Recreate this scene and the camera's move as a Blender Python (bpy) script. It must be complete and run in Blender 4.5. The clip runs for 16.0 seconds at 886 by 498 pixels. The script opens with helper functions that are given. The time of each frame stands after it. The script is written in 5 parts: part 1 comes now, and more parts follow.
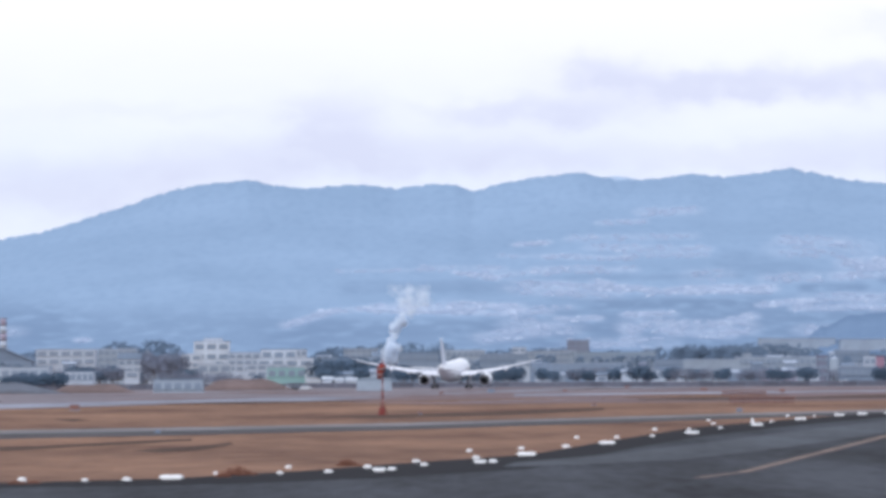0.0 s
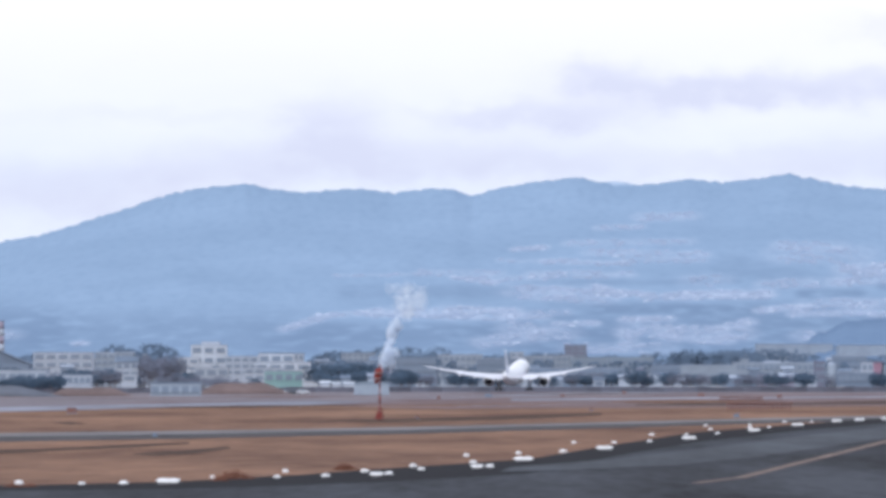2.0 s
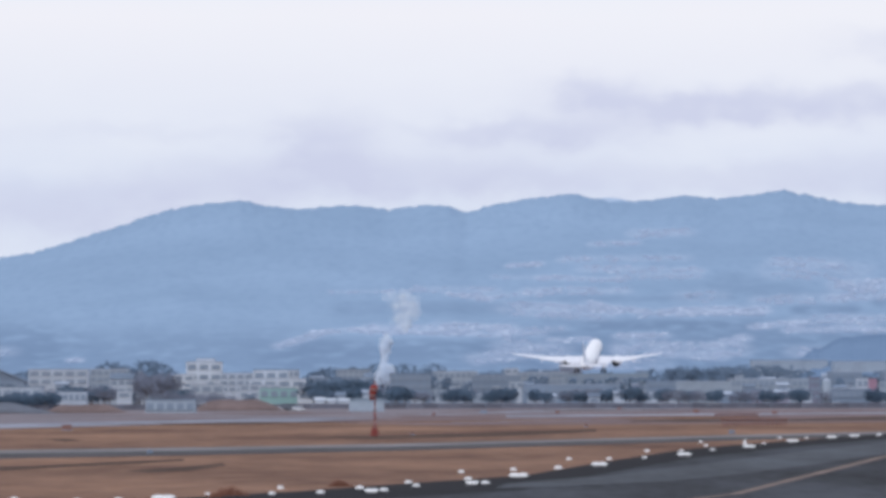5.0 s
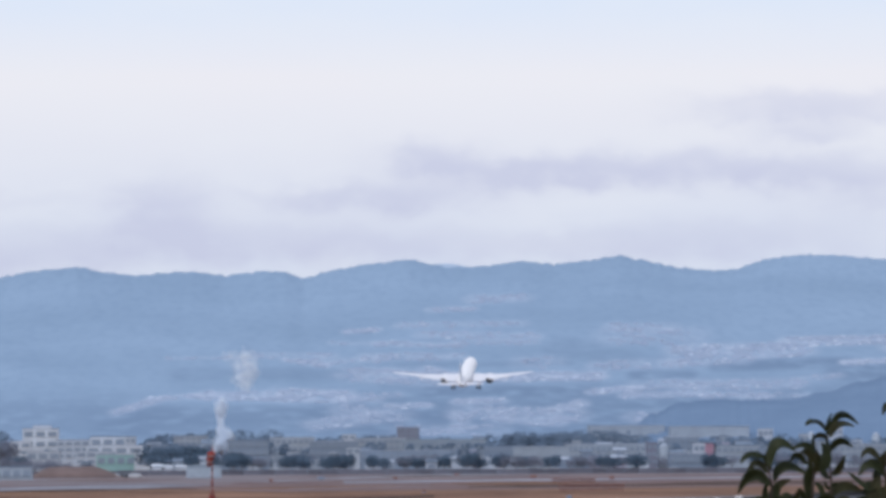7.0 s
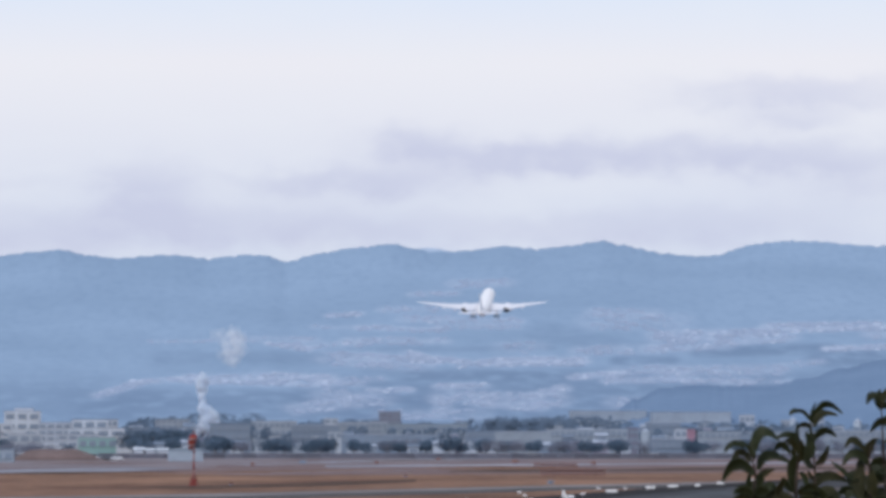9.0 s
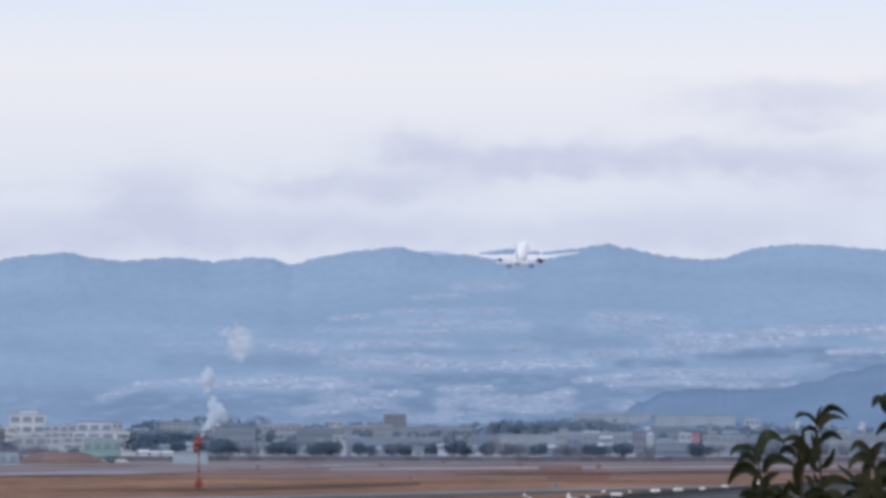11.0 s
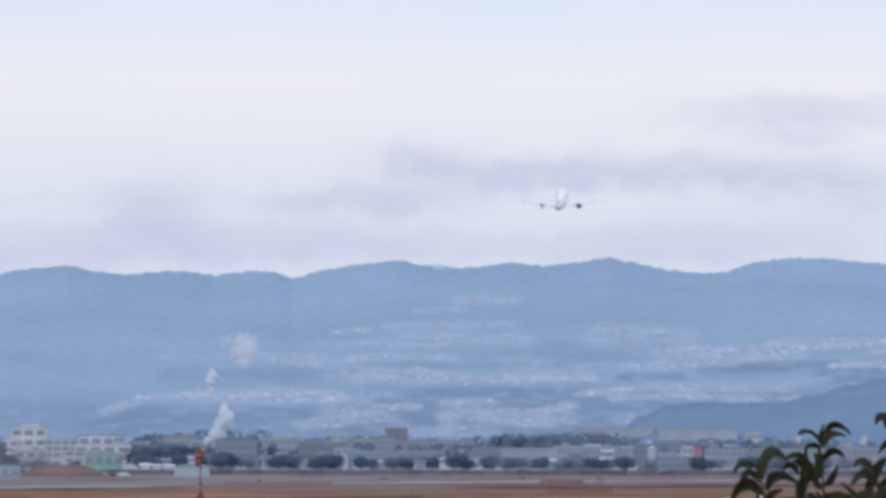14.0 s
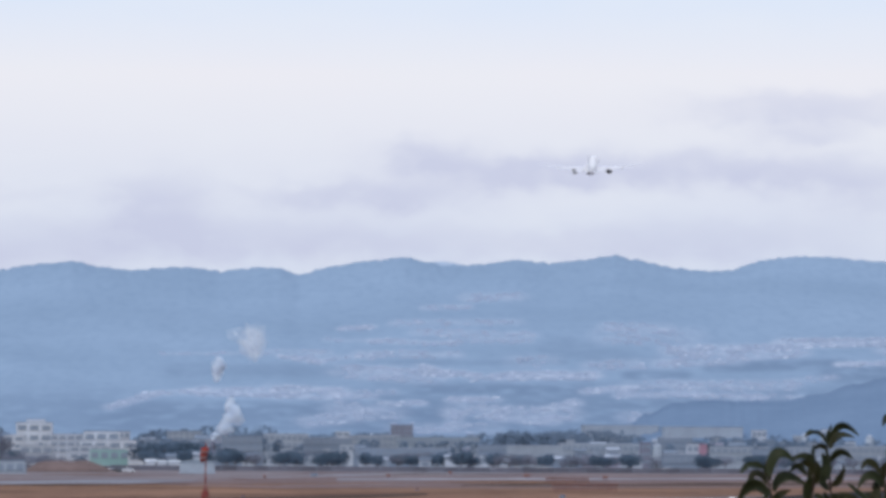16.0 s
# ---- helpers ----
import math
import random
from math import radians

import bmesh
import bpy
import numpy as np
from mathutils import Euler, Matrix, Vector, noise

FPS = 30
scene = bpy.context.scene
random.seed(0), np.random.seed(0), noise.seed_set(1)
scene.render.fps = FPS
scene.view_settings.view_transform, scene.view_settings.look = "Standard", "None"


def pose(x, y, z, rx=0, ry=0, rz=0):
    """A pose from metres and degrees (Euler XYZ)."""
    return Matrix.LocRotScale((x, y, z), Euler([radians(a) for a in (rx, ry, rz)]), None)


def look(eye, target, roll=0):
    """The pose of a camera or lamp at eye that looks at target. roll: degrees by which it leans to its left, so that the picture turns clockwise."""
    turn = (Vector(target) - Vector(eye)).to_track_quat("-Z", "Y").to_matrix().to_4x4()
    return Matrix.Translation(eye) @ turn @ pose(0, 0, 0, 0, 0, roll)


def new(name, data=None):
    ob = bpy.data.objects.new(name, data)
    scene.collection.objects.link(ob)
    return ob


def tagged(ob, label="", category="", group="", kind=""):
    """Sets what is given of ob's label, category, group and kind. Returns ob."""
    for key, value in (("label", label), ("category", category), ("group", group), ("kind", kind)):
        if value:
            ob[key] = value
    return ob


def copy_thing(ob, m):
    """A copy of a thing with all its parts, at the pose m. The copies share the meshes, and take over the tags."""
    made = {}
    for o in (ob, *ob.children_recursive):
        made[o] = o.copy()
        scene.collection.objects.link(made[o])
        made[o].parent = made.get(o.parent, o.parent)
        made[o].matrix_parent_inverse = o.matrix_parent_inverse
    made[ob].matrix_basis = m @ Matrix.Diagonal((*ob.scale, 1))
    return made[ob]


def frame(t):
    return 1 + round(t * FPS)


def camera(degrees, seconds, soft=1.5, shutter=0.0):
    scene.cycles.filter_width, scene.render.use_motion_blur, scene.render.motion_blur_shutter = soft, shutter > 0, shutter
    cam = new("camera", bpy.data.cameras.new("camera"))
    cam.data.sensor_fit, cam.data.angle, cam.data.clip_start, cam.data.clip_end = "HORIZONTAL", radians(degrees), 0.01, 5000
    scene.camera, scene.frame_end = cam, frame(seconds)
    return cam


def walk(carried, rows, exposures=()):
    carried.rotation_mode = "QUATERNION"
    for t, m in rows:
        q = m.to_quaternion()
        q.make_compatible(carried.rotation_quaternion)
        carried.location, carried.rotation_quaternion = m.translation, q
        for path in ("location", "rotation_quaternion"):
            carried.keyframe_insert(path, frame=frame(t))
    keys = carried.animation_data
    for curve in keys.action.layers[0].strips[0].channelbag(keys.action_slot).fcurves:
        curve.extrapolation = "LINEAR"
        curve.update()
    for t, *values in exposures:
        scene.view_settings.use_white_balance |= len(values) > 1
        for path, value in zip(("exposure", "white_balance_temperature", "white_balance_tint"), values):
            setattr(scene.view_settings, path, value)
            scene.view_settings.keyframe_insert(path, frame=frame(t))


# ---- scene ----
F = 8500.0      # focal length in picture units: a long lens
EYE = 6.0       # height of the eye above the airfield, on a bank
HOR = 676.0     # horizon line in the sighting plane


def P(u, v, d):
    """A place d metres out, from sighting coordinates across (u) and down (v)."""
    return Vector((d * (u - 784) / F, d, EYE + d * (HOR - v) / F))


def G(u, v, z=0.0):
    """The place on the airfield that is sighted at u, v."""
    d = EYE * F / (v - HOR)
    return Vector((d * (u - 784) / F, d, z))


# ---- camera and its walk ----
cam = camera(2 * math.degrees(math.atan(784 / F)), 16.0, soft=4.0)
PAN = [  # seconds; degrees of pan to the right, of tilt up and of lean; the small sway of the eye in metres, across and up
    (0.0, -0.055, 1.469, -0.22, 0, 0), (0.5, -0.042, 1.485, -0.16, 0, 0), (1.0, -0.056, 1.480, -0.19, 0, 0), (1.5, -0.020, 1.500, -0.07, 0, 0),
    (2.0, -0.029, 1.522, -0.01, 0, 0), (2.5, 0.000, 1.584, 0.00, 0, 0), (3.0, -0.013, 1.608, 0.05, 0, 0), (3.5, -0.036, 1.657, -0.01, 0, 0),
    (3.8, -0.040, 1.678, -0.02, 0, 0), (4.8, 0.013, 1.712, -0.06, 0, 0), (5.7, 0.081, 1.739, -0.09, 0, 0), (6.0, 0.129, 1.746, -0.11, 0, 0),
    (6.3, 0.998, 2.096, -0.11, 0, 0), (6.5, 1.623, 2.345, -0.11, 0, 0), (7.0, 1.978, 2.500, -0.25, 0, 0), (7.5, 2.249, 2.389, -0.22, -0.003, 0.004),
    (8.0, 2.258, 2.343, -0.24, -0.005, 0.006), (8.5, 2.235, 2.361, -0.11, -0.006, 0.007), (9.0, 2.184, 2.315, 0.03, -0.007, 0.009),
    (9.5, 2.163, 2.319, 0.04, -0.008, 0.009), (10.6, 2.136, 2.339, 0.07, -0.009, 0.009), (11.5, 2.116, 2.364, 0.09, -0.01, 0.01),
    (12.0, 2.120, 2.387, 0.05, -0.012, 0.012), (12.5, 2.090, 2.448, 0.09, -0.014, 0.014), (13.0, 2.091, 2.468, 0.09, -0.014, 0.016),
    (13.5, 2.106, 2.488, 0.02, -0.012, 0.017), (14.0, 2.102, 2.512, 0.12, -0.013, 0.019), (14.5, 2.059, 2.493, 0.16, -0.015, 0.021),
    (15.0, 2.030, 2.510, 0.16, -0.017, 0.022), (15.5, 2.002, 2.497, 0.27, -0.018, 0.025), (16.0, 2.030, 2.476, 0.35, -0.019, 0.026)]


def sight(yaw, tilt, lean, ex, ez):
    a, b = radians(yaw), radians(tilt)
    eye = Vector((ex, 0, EYE + ez))
    return look(eye, eye + Vector((math.sin(a) * math.cos(b), math.cos(a) * math.cos(b), math.sin(b))) * 100, lean)


walk(cam, [(t, sight(*v)) for t, *v in PAN],
     exposures=((0.0, 0.26), (2.1, 0.25), (2.5, 0.14), (3.0, 0.05), (3.5, 0.06), (7.0, -0.05), (16.0, -0.05)))

# ---- world and sun ----
world = bpy.data.worlds.new("sky")
scene.world = world
world.use_nodes = True
wn, wl = world.node_tree.nodes, world.node_tree.links
wn.clear()


def wmath(op, a, b=None, c=None):
    n = wn.new("ShaderNodeMath")
    n.operation = op
    for i, s in enumerate((a, b, c)):
        if s is None:
            continue
        if isinstance(s, (int, float)):
            n.inputs[i].default_value = s
        else:
            wl.new(s, n.inputs[i])
    return n.outputs[0]


def wmix(fac, a, b):
    n = wn.new("ShaderNodeMix")
    n.data_type = "RGBA"
    for i, s in ((0, fac), (6, a), (7, b)):
        if isinstance(s, tuple):
            n.inputs[i].default_value = (*s, 1)
        elif isinstance(s, (int, float)):
            n.inputs[i].default_value = s
        else:
            wl.new(s, n.inputs[i])
    return n.outputs[2]


tc = wn.new("ShaderNodeTexCoord")
sx = wn.new("ShaderNodeSeparateXYZ")
wl.new(tc.outputs["Generated"], sx.inputs[0])
az = wmath("ARCTAN2", sx.outputs[0], sx.outputs[1])
el = wmath("ARCSINE", sx.outputs[2])
comb = wn.new("ShaderNodeCombineXYZ")
wl.new(wmath("MULTIPLY", az, 26.0), comb.inputs[0])
wl.new(wmath("MULTIPLY", el, 70.0), comb.inputs[1])
no = wn.new("ShaderNodeTexNoise")
no.inputs["Scale"].default_value, no.inputs["Detail"].default_value, no.inputs["Roughness"].default_value = 1.0, 5, 0.55
wl.new(comb.outputs[0], no.inputs["Vector"])
fine = wn.new("ShaderNodeTexNoise")
fine.inputs["Scale"].default_value, fine.inputs["Detail"].default_value, fine.inputs["Roughness"].default_value = 1.0, 6, 0.58
comb2 = wn.new("ShaderNodeCombineXYZ")
wl.new(wmath("MULTIPLY", az, 75.0), comb2.inputs[0])
wl.new(wmath("MULTIPLY", el, 120.0), comb2.inputs[1])
wl.new(comb2.outputs[0], fine.inputs["Vector"])
puff = wn.new("ShaderNodeTexNoise")
puff.inputs["Scale"].default_value, puff.inputs["Detail"].default_value, puff.inputs["Roughness"].default_value = 1.0, 4, 0.5
comb3 = wn.new("ShaderNodeCombineXYZ")
wl.new(wmath("MULTIPLY", az, 95.0), comb3.inputs[0])
wl.new(wmath("ADD", wmath("MULTIPLY", el, 150.0), 7.3), comb3.inputs[1])
wl.new(comb3.outputs[0], puff.inputs["Vector"])
# cloud banks over the hills: azimuth, elevation, half width, half height in radians, weight
azw = wmath("ADD", az, wmath("MULTIPLY", wmath("SUBTRACT", fine.outputs[0], 0.5), 0.020))
elw = wmath("ADD", el, wmath("MULTIPLY", wmath("SUBTRACT", puff.outputs[0], 0.5), 0.0085))
bank = None
for u, v, a, b, w in ((1720, 62, 200, 28, .65), (1725, 106, 90, 16, .5), (1560, 168, 330, 33, .85), (1230, 176, 140, 28, .7), (1045, 150, 100, 34, .8), (955, 218, 195, 28, .85),
                      (590, 236, 85, 58, .7), (430, 300, 230, 44, .55), (120, 350, 260, 50, .7), (1100, 302, 420, 34, .5), (760, 290, 260, 38, .45), (1620, 292, 260, 40, .5), (1850, 210, 150, 40, .5), (300, 215, 260, 18, .2)):
    gx = wmath("POWER", wmath("ABSOLUTE", wmath("MULTIPLY", wmath("SUBTRACT", azw, math.atan((u - 784) / F)), F / a)), 2.6)
    gy = wmath("POWER", wmath("ABSOLUTE", wmath("MULTIPLY", wmath("SUBTRACT", elw, (HOR - v) / F), F / b)), 2.6)
    g = wmath("MULTIPLY", wmath("EXPONENT", wmath("MULTIPLY", wmath("ADD", gx, gy), -1.0)), w)
    bank = g if bank is None else wmath("ADD", bank, g)
bank = wmath("MULTIPLY", bank, wmath("ADD", 0.3, wmath("ADD", wmath("MULTIPLY", fine.outputs[0], 0.6), wmath("MULTIPLY", puff.outputs[0], 0.9))))
bank = wmath("MINIMUM", bank, 1.0)
veil = wn.new("ShaderNodeMapRange")
veil.inputs[1].default_value, veil.inputs[2].default_value = 0.042, 0.078
wl.new(el, veil.inputs[0])
cloud = wmix(veil.outputs[0], (.69, .752, .915), (.88, .875, .952))
upper = wn.new("ShaderNodeMapRange")
upper.inputs[1].default_value, upper.inputs[2].default_value = 0.080, 0.094
wl.new(el, upper.inputs[0])
cloud = wmix(upper.outputs[0], cloud, (.77, .845, 1.0))
soft_noise = wn.new("ShaderNodeMapRange")
soft_noise.inputs[1].default_value, soft_noise.inputs[2].default_value = 0.4, 0.7
wl.new(no.outputs[0], soft_noise.inputs[0])
cloud = wmix(wmath("MULTIPLY", soft_noise.outputs[0], 0.3), cloud, (.855, .885, .965))
cloud = wmix(wmath("MULTIPLY", bank, 0.80), cloud, (.575, .605, .81))
sky = wn.new("ShaderNodeTexSky")
sky.sky_type, sky.sun_disc = "NISHITA", False
SUN_EL, SUN_AZ = radians(38), radians(205)
sky.sun_elevation, sky.sun_rotation = SUN_EL, SUN_AZ
skyd = wn.new("ShaderNodeVectorMath")
skyd.operation = "SCALE"
skyd.inputs[3].default_value = 0.10
wl.new(sky.outputs[0], skyd.inputs[0])
final = wmix(0.93, skyd.outputs[0], cloud)
bg = wn.new("ShaderNodeBackground")
bg.inputs["Strength"].default_value = 1.0
wl.new(final, bg.inputs[0])
wo = wn.new("ShaderNodeOutputWorld")
wl.new(bg.outputs[0], wo.inputs[0])

sun = new("sun", bpy.data.lights.new("sun", "SUN"))
sun.data.energy, sun.data.angle, sun.data.color = 1.4, radians(12), (1.0, .97, .93)
sun.matrix_world = look((0, 0, 0), (-math.sin(SUN_AZ) * math.cos(SUN_EL), -math.cos(SUN_AZ) * math.cos(SUN_EL), -math.sin(SUN_EL)))


# ---- materials ----
def mat(name, col, rough=0.8, var=0.25, scale=0.5, bump=0.0, col2=None, metal=0.0, spec=0.3, stretch=(1, 1, 1), rnd=0.0, soft=0.0):
    """A surface of colour col that drifts to col2 at two scales; rnd: spread of tone from piece to piece; soft: light passing through."""
    m = bpy.data.materials.new(name)
    m.use_nodes = True
    nt = m.node_tree
    n, l = nt.nodes, nt.links
    b = n["Principled BSDF"]
    b.inputs["Roughness"].default_value, b.inputs["Metallic"].default_value = rough, metal
    b.inputs["Specular IOR Level"].default_value = spec
    tcn = n.new("ShaderNodeTexCoord")
    mp = n.new("ShaderNodeMapping")
    mp.inputs["Scale"].default_value = stretch
    l.new(tcn.outputs["Object"], mp.inputs[0])
    a, c = n.new("ShaderNodeTexNoise"), n.new("ShaderNodeTexNoise")
    a.inputs["Scale"].default_value, a.inputs["Detail"].default_value = scale, 5
    c.inputs["Scale"].default_value, c.inputs["Detail"].default_value = scale * 9, 4
    l.new(mp.outputs[0], a.inputs["Vector"])
    l.new(mp.outputs[0], c.inputs["Vector"])
    add = n.new("ShaderNodeMath")
    add.operation = "MULTIPLY_ADD"
    l.new(c.outputs[0], add.inputs[0])
    add.inputs[1].default_value = 0.5
    l.new(a.outputs[0], add.inputs[2])
    rng = n.new("ShaderNodeMapRange")
    rng.inputs[1].default_value, rng.inputs[2].default_value = 0.55, 0.95
    l.new(add.outputs[0], rng.inputs[0])
    mix = n.new("ShaderNodeMix")
    mix.data_type = "RGBA"
    col2 = col2 or tuple(x * (1 - var) for x in col)
    mix.inputs[6].default_value, mix.inputs[7].default_value = (*col, 1), (*col2, 1)
    l.new(rng.outputs[0], mix.inputs[0])
    out = mix.outputs[2]
    if rnd:
        info = n.new("ShaderNodeObjectInfo")
        geo = n.new("ShaderNodeNewGeometry")
        s = n.new("ShaderNodeMath")
        s.operation = "ADD"
        l.new(info.outputs["Random"], s.inputs[0])
        l.new(geo.outputs["Random Per Island"], s.inputs[1])
        r = n.new("ShaderNodeMapRange")
        r.inputs[1].default_value, r.inputs[2].default_value = 0.2, 1.8
        r.inputs[3].default_value, r.inputs[4].default_value = 1 - rnd, 1 + rnd
        l.new(s.outputs[0], r.inputs[0])
        hv = n.new("ShaderNodeHueSaturation")
        l.new(r.outputs[0], hv.inputs["Value"])
        l.new(out, hv.inputs["Color"])
        out = hv.outputs[0]
    l.new(out, b.inputs["Base Color"])
    if bump:
        bp = n.new("ShaderNodeBump")
        bp.inputs["Strength"].default_value, bp.inputs["Distance"].default_value = bump, 0.3 / scale
        l.new(c.outputs[0], bp.inputs["Height"])
        l.new(bp.outputs[0], b.inputs["Normal"])
    if soft:
        tr = n.new("ShaderNodeBsdfTranslucent")
        l.new(out, tr.inputs[0])
        ms = n.new("ShaderNodeMixShader")
        ms.inputs[0].default_value = soft
        l.new(b.outputs[0], ms.inputs[1])
        l.new(tr.outputs[0], ms.inputs[2])
        l.new(ms.outputs[0], n["Material Output"].inputs[0])
    return m


M_GRASS = mat("dry_grass", (.274, .159, .111), 1, scale=.03, col2=(.112, .064, .05), bump=.3, spec=.05, stretch=(1, .35, 1))
# the bluish pale streaks of the asphalt are sheen put into its colour
M_ASPHALT = mat("asphalt", (.054, .058, .071), .85, scale=.11, col2=(.012, .012, .016), bump=.2, spec=.1, stretch=(1, .12, 1))
M_RUNWAY = mat("runway_concrete", (.29, .30, .36), .85, scale=.02, col2=(.14, .14, .175), spec=.15, stretch=(1, .3, 1))
M_TAXI = mat("taxiway_asphalt", (.21, .20, .21), .85, scale=.03, col2=(.11, .105, .11), spec=.15)
M_EDGE = mat("dark_shoulder", (.019, .018, .022), .9, scale=.1, spec=.06)
M_SHOULDER = mat("worn_shoulder", (.092, .086, .094), .9, scale=.1, var=.45, spec=.06)
M_LINE = mat("faded_line_paint", (.26, .19, .165), .9, scale=.12, var=.6, spec=.1)
# house colour with the blue of the hillside haze in it
M_HOUSE = mat("hazy_hill_house", (.365, .435, .57), 1, scale=.05, var=.05, spec=0, rnd=.06)
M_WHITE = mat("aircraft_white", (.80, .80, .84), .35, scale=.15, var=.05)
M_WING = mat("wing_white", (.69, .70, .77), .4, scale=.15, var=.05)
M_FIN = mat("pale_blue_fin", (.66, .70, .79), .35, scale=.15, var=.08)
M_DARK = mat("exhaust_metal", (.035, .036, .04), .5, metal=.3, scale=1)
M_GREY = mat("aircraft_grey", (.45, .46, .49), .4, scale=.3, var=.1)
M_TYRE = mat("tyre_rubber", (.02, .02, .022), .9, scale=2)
# town walls, roofs and glass: each base colour is toned towards blue haze
M_WALL = mat("hazy_pale_wall", (.41, .465, .56), .9, scale=.08, var=.22, spec=.1, rnd=.12)
M_FACTORY = mat("hazy_white_factory_wall", (.53, .58, .665), .9, scale=.08, var=.2, spec=.1, rnd=.08)
M_CREAM = mat("hazy_cream_wall", (.30, .352, .43), .9, scale=.08, var=.24, spec=.1, rnd=.14)
M_GREYW = mat("hazy_grey_wall", (.20, .255, .345), .9, scale=.08, var=.22, spec=.1, rnd=.15)
M_MINT = mat("hazy_mint_wall", (.265, .43, .45), .9, scale=.12, var=.15, spec=.1)
M_ROOF = mat("hazy_slate_roof", (.172, .22, .30), .9, scale=.2, var=.2, spec=.1, rnd=.15)
M_GLASS = mat("hazy_window_glass", (.225, .28, .37), .5, scale=.5)
M_BRICK = mat("hazy_reddish_block", (.22, .235, .32), .9, scale=.2, spec=.1)
# foliage, twigs and bark carry distance haze in their colour, far woods the most
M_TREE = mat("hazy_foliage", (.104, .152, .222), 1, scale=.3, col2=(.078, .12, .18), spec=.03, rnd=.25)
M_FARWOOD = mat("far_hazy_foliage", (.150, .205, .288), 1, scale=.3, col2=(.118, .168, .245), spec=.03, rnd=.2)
M_BARE = mat("hazy_bare_twigs", (.195, .218, .288), 1, scale=.3, col2=(.15, .17, .232), spec=.03, rnd=.2)
M_BARK = mat("hazy_bark", (.18, .18, .21), 1, scale=.8, spec=.05)
M_RED = mat("signal_red", (.235, .05, .045), .6, scale=1, var=.3)
M_PWHITE = mat("signal_white", (.30, .17, .165), .6, scale=1, var=.15)
M_PAD = mat("white_marker", (.80, .80, .82), .6, scale=3, var=.1)
M_STEAM = mat("steam", (.90, .945, 1.0), 1, scale=.1, var=.01, spec=0, soft=.8)
M_LEAF = mat("glossy_leaf", (.018, .029, .011), .5, scale=25, col2=(.046, .054, .018), spec=.3, rnd=.3)
M_STEM = mat("stem", (.055, .042, .034), .8, scale=30, spec=.2)
M_TWIG = mat("red_brown_weed", (.20, .095, .07), 1, scale=2, spec=.05, rnd=.25)


# ---- mesh helpers ----
def mesh_of(name, bm, material, smooth=False):
    me = bpy.data.meshes.new(name)
    bm.to_mesh(me)
    bm.free()
    me.materials.append(material)
    if smooth:
        me.polygons.foreach_set("use_smooth", [True] * len(me.polygons))
    return me


def part(name, bm, material, parent=None, label="", smooth=False, at=None):
    ob = new(name, mesh_of(name, bm, material, smooth))
    if parent is not None:
        ob.parent = parent
    if at is not None:
        ob.matrix_basis = at
    return tagged(ob, label)


def thing(name, label, category, at=None, group="", kind=""):
    ob = new(name)
    ob.empty_display_size = 0.5
    if at is not None:
        ob.matrix_basis = at
    return tagged(ob, label, category, group, kind)


def box(bm, x0, x1, y0, y1, z0, z1, bevel=0.0):
    vs = [bm.verts.new((x, y, z)) for z in (z0, z1) for y in (y0, y1) for x in (x0, x1)]
    fs = [bm.faces.new([vs[i] for i in f]) for f in ((0, 2, 3, 1), (4, 5, 7, 6), (0, 1, 5, 4), (1, 3, 7, 5), (3, 2, 6, 7), (2, 0, 4, 6))]
    if bevel:
        es = list({e for f in fs for e in f.edges})
        bmesh.ops.bevel(bm, geom=es, offset=bevel, segments=2, affect="EDGES", profile=.5)
    return vs


def loft(bm, rings, cap=True):
    """Skin a list of rings of points."""
    loops = [[bm.verts.new(p) for p in r] for r in rings]
    n = len(loops[0])
    for a, b in zip(loops, loops[1:]):
        for i in range(n):
            bm.faces.new((a[i], a[(i + 1) % n], b[(i + 1) % n], b[i]))
    if cap:
        bm.faces.new(loops[0][::-1])
        bm.faces.new(loops[-1])
    bmesh.ops.recalc_face_normals(bm, faces=bm.faces[:])
    return loops


def ring(c, r, n=16, axis="y", squash=1.0):
    out = []
    for i in range(n):
        a = 2 * math.pi * i / n
        p, q = r * math.cos(a), r * math.sin(a) * squash
        out.append({"y": (c[0] + p, c[1], c[2] + q), "z": (c[0] + p, c[1] + q, c[2]), "x": (c[0], c[1] + p, c[2] + q)}[axis])
    return out


def tube(bm, a, b, ra, rb=None, n=8):
    a, b = Vector(a), Vector(b)
    q = (b - a).to_track_quat("Z", "Y").to_matrix()
    rb = ra if rb is None else rb
    loft(bm, [[c + q @ Vector((r * math.cos(2 * math.pi * i / n), r * math.sin(2 * math.pi * i / n), 0)) for i in range(n)] for c, r in ((a, ra), (b, rb))])


def slab(name, pts, top, thick, material, label, category):
    """A flat slab with the outline pts, its top at that height."""
    bm = bmesh.new()
    lo = [bm.verts.new((p[0], p[1], top - thick)) for p in pts]
    hi = [bm.verts.new((p[0], p[1], top)) for p in pts]
    n = len(pts)
    bm.faces.new(hi)
    for i in range(n):
        bm.faces.new((lo[i], lo[(i + 1) % n], hi[(i + 1) % n], hi[i]))
    bmesh.ops.recalc_face_normals(bm, faces=bm.faces[:])
    ob = part(name, bm, material)
    return tagged(ob, label, category, kind="structure")


